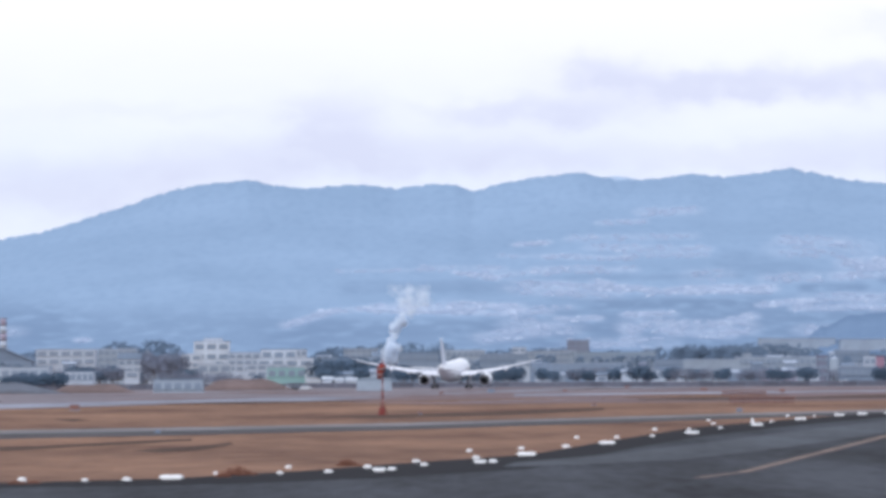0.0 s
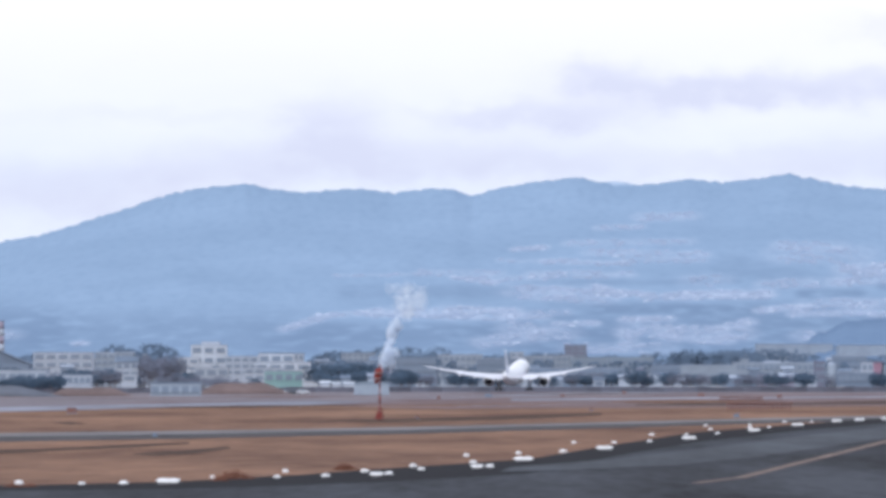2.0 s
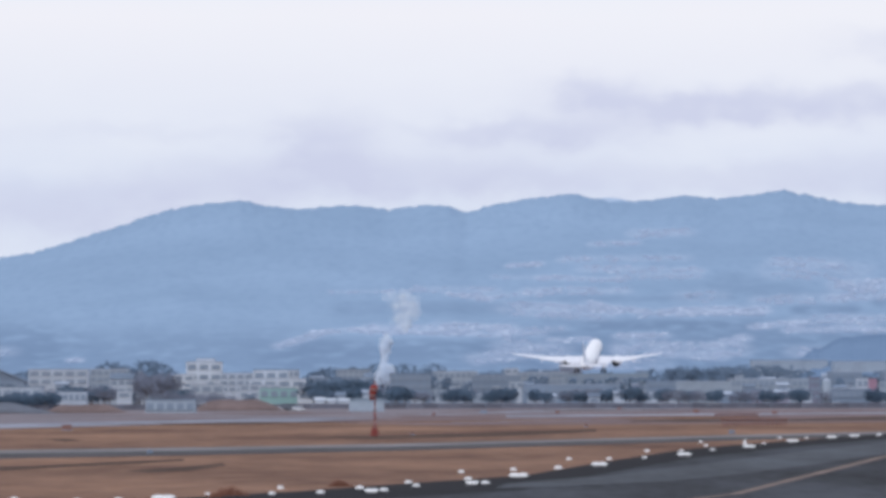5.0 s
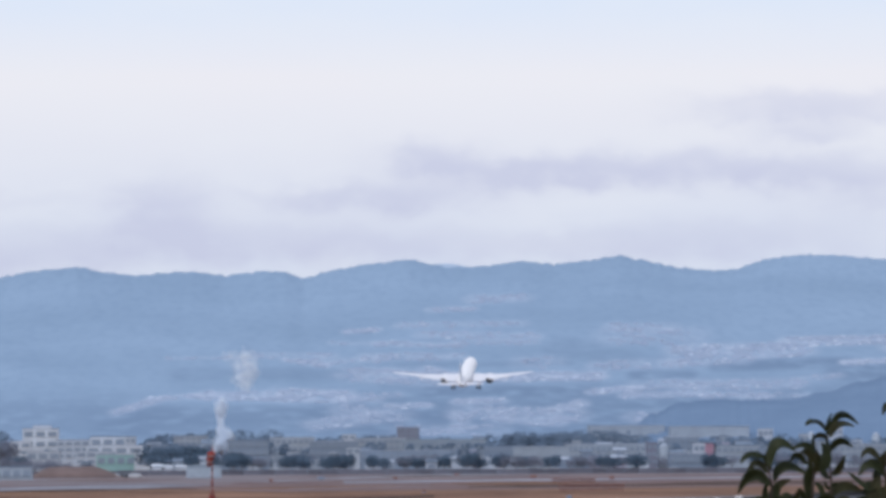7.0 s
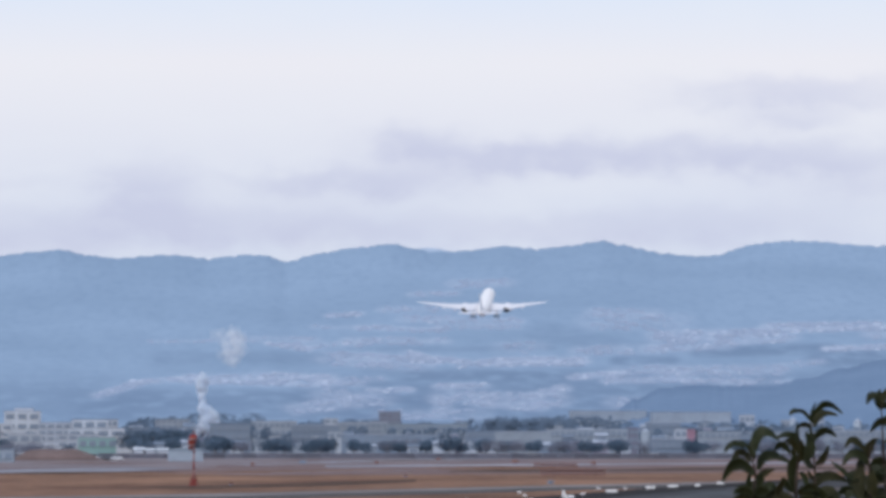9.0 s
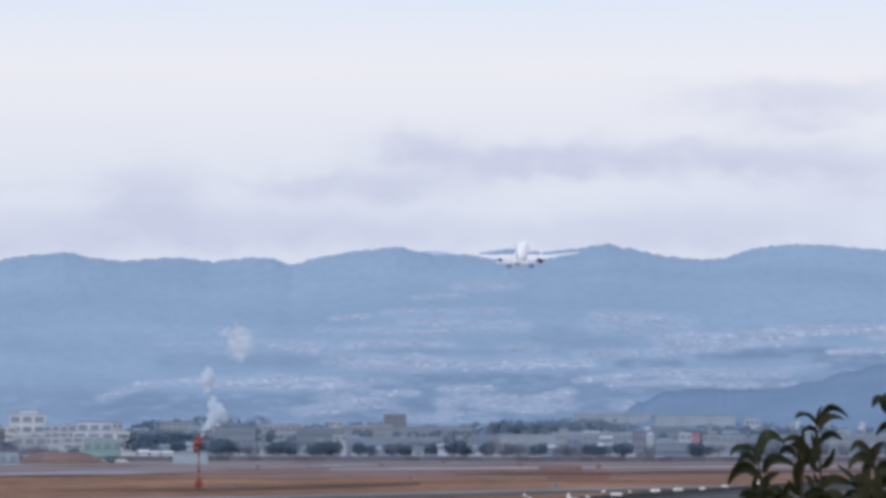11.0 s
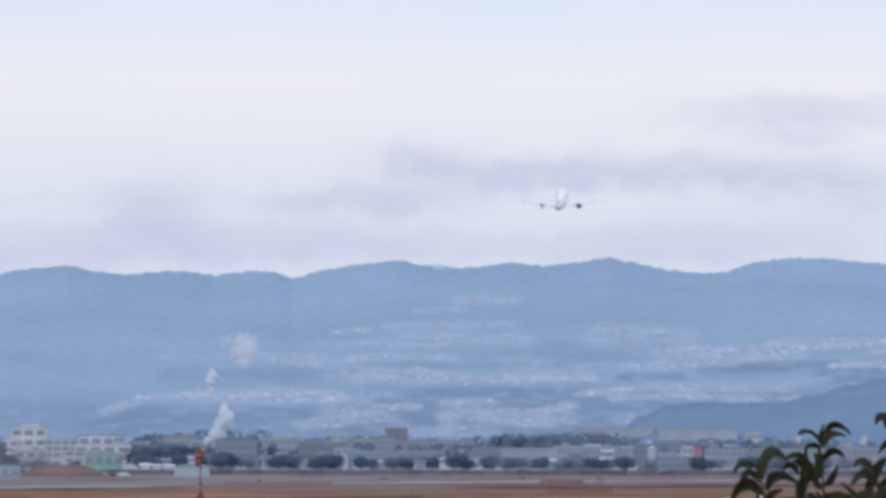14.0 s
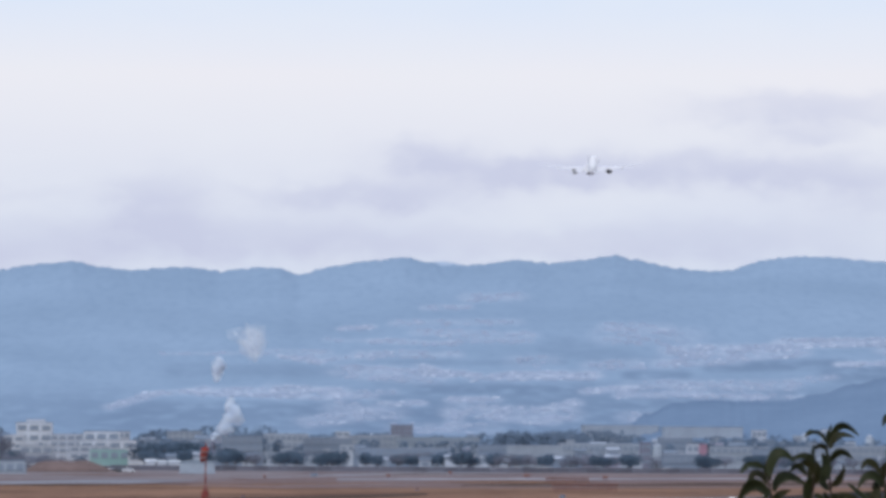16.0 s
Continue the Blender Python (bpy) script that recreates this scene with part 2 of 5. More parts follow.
# ---- ground ----
def build_ground():
    radii = [0, 3, 8, 14, 18, 22, 26, 30, 34, 40, 60, 100, 160, 240, 330, 450, 600, 800, 1100, 1500, 2000, 2700, 3500, 4300, 4950]
    bm = bmesh.new()
    n = 128
    rows = []
    for r in radii:
        s = min(1, max(0, (r - 15) / 19))
        z = 4.4 * (1 - s * s * (3 - 2 * s))
        rows.append([bm.verts.new((r * math.sin(2 * math.pi * i / n), r * math.cos(2 * math.pi * i / n), z)) for i in range(n)] if r else [bm.verts.new((0, 0, z))])
    for a, b in zip(rows, rows[1:]):
        for i in range(n):
            j = (i + 1) % n
            bm.faces.new((a[0], b[j], b[i]) if len(a) == 1 else (a[i], a[j], b[j], b[i]))
    bmesh.ops.recalc_face_normals(bm, faces=bm.faces[:])
    tagged(part("ground", bm, M_GRASS, smooth=True), "dry brown winter grass airfield with a viewing bank", "ground", kind="structure")


build_ground()

DIR = Vector((math.sin(radians(8.4)), math.cos(radians(8.4)), 0))
SIDE = Vector((DIR.y, -DIR.x, 0))


slab("runway", [G(u, v) for u, v in ((-300, 745), (0, 738), (300, 731), (537, 726.5), (720, 718.5), (830, 714), (1000, 708), (1300, 701.5), (1700, 695), (1700, 693.5), (1300, 699.5), (1000, 705), (830, 711), (720, 715), (537, 719.5), (300, 724.5), (0, 730), (-300, 736))],
     .055, .055, M_RUNWAY, "pale grey concrete runway between dry grass", "runway")
edge = [G(-260, 880), G(0, 870), G(300, 863), G(520, 851), G(700, 838), G(930, 823), G(1070, 799), G(1220, 776), G(1390, 762), G(1568, 750), G(1800, 735), G(2100, 720)]
back = [p + SIDE * 120 for p in edge[::-1]]
slab("apron", edge + back[:-1] + [Vector((40, 150, 0)), Vector((-60, 150, 0))], .03, .03, M_ASPHALT, "dark asphalt taxiway beside dry grass", "taxiway")
cross = ((-300, 780), (300, 772.5), (700, 766), (1000, 758.5), (1300, 751), (1700, 742), (2200, 732))
slab("crossing_taxiway", [G(u, v + 6 - u * .0016) for u, v in cross] + [G(u, v) for u, v in cross[::-1]], .03, .03, M_TAXI, "grey asphalt taxiway crossing the grass", "taxiway")
slab("taxiway_shoulder", [G(u, v + 15 - u * .0042) for u, v in cross] + [G(u, v + 6 - u * .0016) for u, v in cross[::-1]], .026, .03, M_SHOULDER, "grey sealed shoulder beside the crossing taxiway", "shoulder")


# ---- mountains ----
def mountain_material():
    """Winter woods, blue haze mixed into the base colours; the built-up and the darker shares of the slope come with
    the mesh.
    """
    m = bpy.data.materials.new("hazy_wooded_mountain")
    m.use_nodes = True
    n, l = m.node_tree.nodes, m.node_tree.links
    b = n["Principled BSDF"]
    b.inputs["Roughness"].default_value, b.inputs["Specular IOR Level"].default_value = 1, 0
    tcn = n.new("ShaderNodeTexCoord")

    def grain(stretch, lo, hi, detail=4):
        mp, t, r = n.new("ShaderNodeMapping"), n.new("ShaderNodeTexNoise"), n.new("ShaderNodeMapRange")
        mp.inputs["Scale"].default_value = stretch
        t.inputs["Scale"].default_value, t.inputs["Detail"].default_value = 1.0, detail
        r.inputs[1].default_value, r.inputs[2].default_value = lo, hi
        l.new(tcn.outputs["Object"], mp.inputs[0])
        l.new(mp.outputs[0], t.inputs["Vector"])
        l.new(t.outputs[0], r.inputs[0])
        return r.outputs[0]

    def share(name, *grains):
        a = n.new("ShaderNodeAttribute")
        a.attribute_name = name
        out = a.outputs["Fac"]
        for g in grains:
            k = n.new("ShaderNodeMath")
            k.operation = "MULTIPLY"
            l.new(out, k.inputs[0])
            l.new(g, k.inputs[1])
            k.use_clamp = True
            out = k.outputs[0]
        return out

    def blend(fac, a, c):
        x = n.new("ShaderNodeMix")
        x.data_type = "RGBA"
        for i, v in ((0, fac), (6, a), (7, c)):
            if isinstance(v, tuple):
                x.inputs[i].default_value = (*v, 1)
            else:
                l.new(v, x.inputs[i])
        return x.outputs[2]

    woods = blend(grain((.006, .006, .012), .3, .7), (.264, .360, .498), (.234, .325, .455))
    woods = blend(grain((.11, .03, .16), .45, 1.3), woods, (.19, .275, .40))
    woods = blend(share("woods_thin_haze", grain((.05, .01, .15), .25, .52, 8)), woods, (.166, .236, .35))
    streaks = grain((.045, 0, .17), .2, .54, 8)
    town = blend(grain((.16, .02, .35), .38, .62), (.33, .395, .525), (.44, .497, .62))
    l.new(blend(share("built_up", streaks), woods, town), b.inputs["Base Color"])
    return m


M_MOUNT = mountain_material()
RIDGE = ((-1600, 520), (-900, 500), (-300, 468), (0, 436), (60, 427), (150, 400), (220, 378), (280, 357), (330, 345), (428, 334), (480, 344), (530, 350), (590, 345), (635, 343), (690, 351),
         (765, 342), (800, 345), (830, 356), (880, 342), (940, 332), (1018, 323), (1060, 332), (1090, 337), (1115, 337.5), (1160, 334), (1215, 326), (1275, 332), (1330, 326), (1390, 317), (1440, 327),
         (1490, 338), (1560, 344), (1595, 343), (1650, 324), (1700, 318), (1750, 316), (1820, 321), (1880, 326), (2000, 318), (2300, 350), (2800, 400), (3400, 500))


def ridge(u):
    for (a, va), (b, vb) in zip(RIDGE, RIDGE[1:]):
        if a <= u <= b:
            s = (u - a) / (b - a)
            return va + (vb - va) * s
    return RIDGE[-1][1]


D0, D1 = 3150.0, 4780.0


NR, STEP, U0 = 140, 6, -1600
SMOOTH = {}


def slope_v(u, s):
    """Sighting height of the hillside at share s of the way from foot to ridge."""
    if u not in SMOOTH:
        SMOOTH[u] = (ridge(u), sum(ridge(u + k) for k in (-240, -160, -80, 0, 80, 160, 240)) / 7)
    k = s ** 4
    top = SMOOTH[u][0] * k + SMOOTH[u][1] * (1 - k)
    n = noise.fractal((u * .0042, s * 3.1, 3.7), 1.0, 2.0, 4) * 17 * math.sin(math.pi * s) if 0 < s < 1 else 0
    jag = noise.fractal((u * .09, s * 30, 9.1), .8, 2.0, 3) * 3.2 * s ** 10 if s > .5 else 0
    foot = 668
    return foot + (top - foot) * (.18 * s + .82 * s ** 1.25) + n + jag


# streets and houses that climb the slopes: from across, down, to across, down, half height, how closely built
TERRACES = (
    (500, 592, 560, 573, 7, .55), (560, 569, 660, 562, 5, .75), (660, 563, 800, 565, 9, .7), (790, 562, 900, 566, 12, .8), (900, 566, 960, 572, 6, .4), (590, 497, 740, 495, 3, .35), (740, 492, 880, 494, 6, .4),
    (800, 500, 870, 510, 5, .75), (850, 504, 960, 500, 6, .35), (905, 451, 960, 447, 4, .8), (880, 470, 1000, 472, 4, .3), (910, 525, 1000, 530, 14, .4), (960, 528, 1060, 536, 14, .4), (1050, 521, 1090, 530, 9, 1.0),
    (1100, 527, 1140, 531, 5, .9), (1055, 413, 1130, 410, 5, .55), (1130, 394, 1220, 392, 8, .45), (1000, 440, 1220, 437, 6, .4), (1040, 456, 1240, 460, 7, .45), (960, 472, 1110, 475, 5, .5), (1100, 470, 1240, 470, 5, .35),
    (940, 495, 1110, 495, 7, .45), (1140, 535, 1210, 533, 8, .55), (1210, 532, 1350, 530, 9, .9), (1220, 505, 1270, 505, 12, .25), (1380, 445, 1480, 446, 9, .45), (1380, 460, 1520, 460, 16, .28), (1490, 484, 1700, 480, 9, .65),
    (1690, 471, 1880, 468, 9, .8), (1500, 502, 1600, 497, 14, .5), (1600, 498, 1730, 489, 7, .55), (1350, 512, 1500, 508, 9, .4), (1790, 508, 1900, 504, 5, .85), (1340, 559, 1420, 552, 6, .75), (1420, 548, 1540, 545, 9, .45),
    (1400, 566, 1530, 562, 6, .6), (1510, 550, 1700, 545, 11, .45), (1540, 566, 1650, 567, 6, .6), (1650, 567, 1720, 566, 5, .4), (1700, 541, 1780, 530, 6, .4), (1100, 575, 1180, 575, 6, .65), (980, 582, 1050, 582, 5, .65),
    (940, 566, 1000, 562, 6, .3), (1110, 595, 1310, 600, 13, .5), (1270, 592, 1320, 579, 8, .65), (1180, 606, 1280, 613, 8, .5), (850, 616, 960, 602, 12, .45), (900, 590, 1000, 600, 13, .4), (1000, 626, 1180, 626, 10, .35),
    (1105, 600, 1110, 620, 9, .4), (1420, 604, 1442, 604, 12, .4), (128, 617, 146, 617, 4, .8), (0, 600, 20, 600, 10, .3), (1880, 480, 2100, 474, 12, .6))
# closer, darker evergreen woods, and low slopes painted darker for thinner haze, in the same terms
DARK_SLOPES = ((1060, 556, 1330, 557, 9, .75), (1000, 599, 1100, 601, 9, .8), (1420, 530, 1510, 528, 8, .8), (1570, 514, 1790, 508, 10, .85), (1790, 525, 1950, 522, 16, .8), (1000, 510, 1300, 508, 5, .4),
         (0, 610, 500, 610, 50, .55), (540, 597, 920, 597, 17, .75), (500, 620, 980, 620, 16, .6), (1000, 612, 1950, 600, 62, .8), (620, 525, 900, 525, 12, .35), (1300, 480, 1380, 500, 20, .35), (-600, 600, 0, 600, 60, .5))


def share_of(rows, u, v):
    """How much of the slope at u, v is covered by the bands in rows."""
    left = np.ones_like(u)
    for a, b, c, d, h, w in rows:
        k = np.clip(((u - a) * (c - a) + (v - b) * (d - b)) / max(1, (c - a) ** 2 + (d - b) ** 2), 0, 1)
        gap = np.hypot((u - a - k * (c - a)) / 2.4, v - b - k * (d - b)) / h
        left *= 1 - min(w, 1) * np.exp(-gap ** 4)
    return 1 - left


SLOPE = []   # sighting heights of the hillside, row by row


def build_mountain():
    us = [U0 + STEP * i for i in range(834)]
    verts, uv = [], []
    for k in range(NR + 1):
        s = k / NR
        SLOPE.append([slope_v(u, s) for u in us])
        verts += [P(u, v, D0 + (D1 - D0) * s) for u, v in zip(us, SLOPE[-1])]
        uv += list(zip(us, SLOPE[-1]))
    verts += [P(u, ridge(u) + 60, D1 + 60) for u in us] + [Vector((*P(u, 0, D0 - 120).xy, -1)) for u in us]
    uv += [(u, 0) for u in us] + [(u, 676) for u in us]
    n = len(us)
    order = [NR + 2] + list(range(NR + 2))
    faces = [(a * n + i, a * n + i + 1, b * n + i + 1, b * n + i) for a, b in zip(order, order[1:]) for i in range(n - 1)]
    me = bpy.data.meshes.new("mountain_backdrop")
    me.from_pydata(verts, [], faces)
    uv = np.array(uv, dtype=float)
    for name, rows in (("built_up", TERRACES), ("woods_thin_haze", DARK_SLOPES)):
        me.attributes.new(name, "FLOAT", "POINT").data.foreach_set("value", share_of(rows, uv[:, 0], uv[:, 1]).astype(np.float32))
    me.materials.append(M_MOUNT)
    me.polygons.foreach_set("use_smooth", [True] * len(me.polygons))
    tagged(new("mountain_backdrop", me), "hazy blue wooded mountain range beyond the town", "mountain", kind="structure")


build_mountain()

# the peak is painted pale with the thick haze before it
M_PEAK = mat("hazy_far_peak", (.40, .495, .635), 1, scale=.006, col2=(.37, .465, .605), spec=0)
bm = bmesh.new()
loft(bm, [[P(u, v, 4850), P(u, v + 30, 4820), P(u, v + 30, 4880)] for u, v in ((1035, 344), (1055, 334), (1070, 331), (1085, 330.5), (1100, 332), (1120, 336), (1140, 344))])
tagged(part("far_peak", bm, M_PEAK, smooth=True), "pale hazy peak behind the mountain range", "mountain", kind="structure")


# nearer hill: less of the blue haze is mixed into this colour
M_FOOT = mat("hazy_foothill_woods", (.168, .243, .365), 1, scale=.02, col2=(.145, .214, .328), spec=0)


def build_foothill(crest, d, seed):
    """A low wooded hill standing before the mountain, with a ragged treetop line."""
    verts, faces = [], []
    u0, u1 = crest[0][0], crest[-1][0]
    n = int((u1 - u0) / 4)
    prof = ((-260, 0), (-180, .35), (-110, .62), (-50, .86), (0, 1), (40, .6))
    for i in range(n + 1):
        u = u0 + (u1 - u0) * i / n
        rise = 0
        for (a, va), (b, vb) in zip(crest, crest[1:]):
            if a <= u <= b:
                k = (u - a) / (b - a)
                rise = HOR - (va + (vb - va) * k * k * (3 - 2 * k))
        rise = rise + 2.5 * noise.noise((u * .02, seed, 0)) + 2.2 * noise.fractal((u * .10, seed, 3), 1.0, 2.0, 3)
        for k, (dd, hh) in enumerate(prof):
            p = P(u, HOR - rise * hh, d + dd)
            verts.append(Vector((p.x, p.y, -1)) if k == 0 else p)
    m = len(prof)
    for i in range(n):
        for j in range(m - 1):
            faces.append((i * m + j, i * m + m + j, i * m + m + j + 1, i * m + j + 1))
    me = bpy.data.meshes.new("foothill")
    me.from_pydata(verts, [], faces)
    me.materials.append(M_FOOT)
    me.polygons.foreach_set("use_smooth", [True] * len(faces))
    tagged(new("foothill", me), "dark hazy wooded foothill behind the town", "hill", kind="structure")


build_foothill(((1330, 655), (1400, 628), (1450, 598), (1500, 578), (1540, 573), (1600, 575), (1700, 572), (1760, 560), (1820, 541), (1900, 526), (2100, 520), (2500, 650)), 3130, 0)


# ---- airliner ----
def wing_section(x, y_le, chord, z, thick, n=10):
    """A ring of an aerofoil, chord running back along -y."""
    pts = []
    for i in range(n):
        c = .5 * (1 + math.cos(math.pi * i / (n - 1)))
        pts.append((x, y_le - chord * c, z + thick * chord * 1.4 * math.sqrt(max(0, 1 - c)) * (c ** .5) * .9))
    for i in range(1, n - 1):
        c = .5 * (1 - math.cos(math.pi * i / (n - 1)))
        pts.append((x, y_le - chord * c, z - thick * chord * .6 * math.sqrt(max(0, 1 - c)) * (c ** .5)))
    return pts


def build_airliner():
    """Nose towards +y, origin at the middle of the fuselage over the wing."""
    a = thing("airliner", "white twin-engine wide-body airliner taking off, gear down", "aircraft")
    bm = bmesh.new()
    prof = [(28.0, .05, -.9), (27.4, .9, -.75), (26, 1.65, -.5), (23.5, 2.45, -.2), (20.5, 2.8, -.03), (17, 2.88, 0), (0, 2.88, 0), (-9, 2.88, 0), (-14, 2.7, .2), (-19, 2.15, .65), (-23, 1.45, 1.15), (-26, .85, 1.55), (-28, .35, 1.85)]
    loft(bm, [ring((0, y, z), r, 28) for y, r, z in prof])
    part("fuselage", bm, M_WHITE, a, smooth=True)
    bm = bmesh.new()
    loft(bm, [ring((0, y, -1.75), r * .93, 20, squash=.62) for y, r in ((10, .4), (8, 2.6), (2, 3.45), (-6, 3.4), (-10, 2.3), (-13, .5))])
    part("belly_fairing", bm, M_GREY, a, smooth=True)
    for s in (-1, 1):
        bm = bmesh.new()
        secs = [(1.5, 8.5, 13.0, -1.6, .12), (5, 5.6, 10.2, -1.2, .12), (9.6, 1.8, 7.6, -.55, .11), (16, -2.6, 5.6, .6, .10), (22, -6.4, 4.1, 1.85, .10), (26.5, -9.4, 2.8, 2.95, .10), (29.0, -11.6, 1.6, 3.65, .09), (30.1, -13.2, .5, 4.0, .08)]
        loft(bm, [wing_section(s * x, y, c, z, t) for x, y, c, z, t in secs])
        wing = part("wing", bm, M_WING, a, smooth=True)
        for x0, x1, y, z, dz in ((3.3, 8.6, -4.6, -1.2, .55), (10.6, 19.5, -6.3, -.3, 1.75)):
            bm = bmesh.new()
            rings = []
            for x, zz, yy in ((x0, z, y + .35), (x1, z + dz, y - (1.9 if x0 > 9 else 1.3))):
                c = 2.0 if x0 < 9 else 1.6
                rings.append([(s * x, yy, zz + .12), (s * x, yy - c * .5, zz - .15), (s * x, yy - c, zz - .42), (s * x, yy - c, zz - .48), (s * x, yy - c * .5, zz - .3), (s * x, yy, zz - .12)])
            loft(bm, rings)
            part("flap", bm, M_WING, wing)
        for x, z in ((6.6, -1.45), (13.2, -.3), (18.2, .75)):
            bm = bmesh.new()
            y = -4.6 - max(0, x - 9) * .42
            loft(bm, [ring((s * x, y + dy, z + dz), r, 10, squash=1.3) for dy, r, dz in ((3, .08, .1), (1.4, .32, -.1), (-.8, .30, -.35), (-2.6, .05, -.7))])
            part("flap_fairing", bm, M_WING, wing, smooth=True)
        bm = bmesh.new()
        loft(bm, [wing_section(s * x, y, c, z, .09) for x, y, c, z in ((.6, -19.6, 6.2, 1.0), (5.2, -22.6, 4.1, 1.45), (9.1, -25.6, 2.2, 1.9), (9.9, -26.6, 1.0, 2.0))])
        part("tailplane", bm, M_WING, a, smooth=True)
        e = new("engine")
        e.parent = a
        e.matrix_basis = pose(s * 9.75, 8.4, -3.1, 2)
        bm = bmesh.new()
        outer = [(0, 1.62), (-.4, 1.86), (-1.6, 2.0), (-3.4, 1.93), (-5.0, 1.66), (-5.6, 1.5)]
        inner = [(-5.55, 1.42), (-4.4, 1.45), (-.6, 1.45), (0, 1.55)]
        loft(bm, [ring((0, y, 0), r, 24) for y, r in outer + inner], cap=False)
        part("nacelle", bm, M_WHITE, e, smooth=True)
        bm = bmesh.new()
        loft(bm, [ring((0, y, 0), r, 20) for y, r in ((-.9, 1.46), (-1.3, 1.46))])
        part("fan", bm, M_DARK, e)
        bm = bmesh.new()
        loft(bm, [ring((0, y, 0), r, 20) for y, r in ((-4.2, 1.44), (-4.9, 1.44))])
        part("fan_duct", bm, M_DARK, e)
        bm = bmesh.new()
        loft(bm, [ring((0, y, 0), r, 20) for y, r in ((-4.6, 1.2), (-5.8, 1.12), (-7.0, .82), (-7.0, .6), (-7.8, .35), (-8.3, .05))])
        part("exhaust_cone", bm, M_DARK, e, "dark burnt metal exhaust", smooth=True)
        bm = bmesh.new()
        loft(bm, [[(-.22, y, z0), (.22, y, z0), (.16, y, z1), (-.16, y, z1)] for y, z0, z1 in ((-1.2, 1.7, 2.0), (-3.5, 1.6, 2.3), (-6.4, 1.0, 2.1), (-9.2, 1.7, 2.0))])
        part("pylon", bm, M_WHITE, e)
        g = new("main_gear")
        g.parent = a
        g.matrix_basis = pose(s * 5.4, -2.2, -1.9)
        GEAR.append((g, (s * 5.4, -2.2, -1.9), 0, s))
        bm = bmesh.new()
        tube(bm, (0, 0, 0), (0, 0, -3.3), .22, .17, 10)
        tube(bm, (-s * 1.9, .2, -.2), (0, 0, -2.2), .1)
        tube(bm, (0, 1.6, -.4), (0, .1, -2.3), .1)
        part("gear_strut", bm, M_GREY, g, smooth=True)
        bm = bmesh.new()
        tube(bm, (0, .75, -3.33), (0, -.75, -3.41), .16)
        part("bogie_beam", bm, M_GREY, g)
        bm = bmesh.new()
        box(bm, s * .35, s * .42, -1.1, 1.1, -2.4, -.1, .02)
        part("gear_door", bm, M_WHITE, g)
        for y in (.75, -.75):
            for xx in (-.7, .7):
                bm = bmesh.new()
                z = -3.37 + .05 * y
                loft(bm, [ring((xx + dx, y, z), r, 16, axis="x") for dx, r in ((-.25, .4), (-.24, .6), (-.12, .67), (.12, .67), (.24, .6), (.25, .4))])
                part("wheel", bm, M_TYRE, g, smooth=True)
    bm = bmesh.new()
    # fin: sections stacked upwards
    secs = []
    for z, y_le, c, t in ((1.8, -15.6, 9.6, .10), (3.0, -17.2, 8.4, .10), (7.3, -21.2, 5.6, .10), (10.6, -24.6, 3.5, .09), (11.0, -25.4, 2.4, .08)):
        secs.append([(zz, yy, z) for (xx, yy, zz) in wing_section(0, y_le, c, 0, t * .9)])
    loft(bm, secs)
    part("tail_fin", bm, M_FIN, a, "pale blue grey tail fin", smooth=True)
    bm = bmesh.new()
    loft(bm, [ring((0, y, 1.82), r, 12) for y, r in ((-27.7, .42), (-28.5, .3), (-28.6, .2))])
    part("tail_cone", bm, M_GREY, a, smooth=True)
    n = new("nose_gear")
    n.parent = a
    n.matrix_basis = pose(0, 19.6, -2.4)
    GEAR.append((n, (0, 19.6, -2.4), 1, 0))
    bm = bmesh.new()
    tube(bm, (0, 0, 0), (0, 0, -2.4), .14, .11, 10)
    part("gear_strut", bm, M_GREY, n, smooth=True)
    for xx in (-.35, .35):
        bm = bmesh.new()
        loft(bm, [ring((xx + dx, 0, -2.45), r, 16, axis="x") for dx, r in ((-.17, .3), (-.16, .48), (.16, .48), (.17, .3))])
        part("wheel", bm, M_TYRE, n, smooth=True)
    return a


GEAR = []   # the undercarriage legs: the leg, its place, the way it folds about x and y
airliner = build_airliner()

# seconds, sighting across and down of the engines' line, degrees of pitch
FLIGHT = [(0.0, 794.5, 687.5, 2.5), (0.5, 822.5, 689.5, 3.3), (1.0, 850.5, 686.2, 4.2), (1.5, 881, 685, 5.0), (2.0, 908.5, 683.3, 6.2), (2.5, 935, 681, 7.5), (3.0, 960, 674, 8.8), (3.5, 983, 666, 10.0),
          (4.7, 1041, 631, 11.7), (6.0, 1082.5, 587.5, 13.5), (6.5, 1104.5, 563.5, 13.7), (7.0, 1119, 536, 13.8), (7.5, 1138, 510, 14.0), (8.0, 1154, 484.5, 14.2), (8.5, 1170.5, 461, 14.3), (9.0, 1184, 438, 14.5),
          (10.2, 1218, 381, 14.3), (11.5, 1248.5, 323, 14.1), (12.0, 1260, 301.5, 14.1), (12.5, 1271, 282, 14.0), (13.0, 1282.5, 260, 13.9), (13.5, 1293, 241, 13.9), (14.0, 1305, 224, 13.8), (14.5, 1316, 209.5, 13.7),
          (15.0, 1326, 192.5, 13.6), (15.5, 1339, 178, 13.6), (16.0, 1349, 167, 13.5)]


def flight_rows():
    rows = []
    for t, u, v, pitch in FLIGHT:
        d = 1520 + 80 * t - .3 * t * t
        m = pose(0, 0, 0, pitch, 0, -7.6)
        rows.append((t, Matrix.Translation(P(u, v, d) - m @ Vector((0, 3.0, -3.0))) @ m))
    return rows


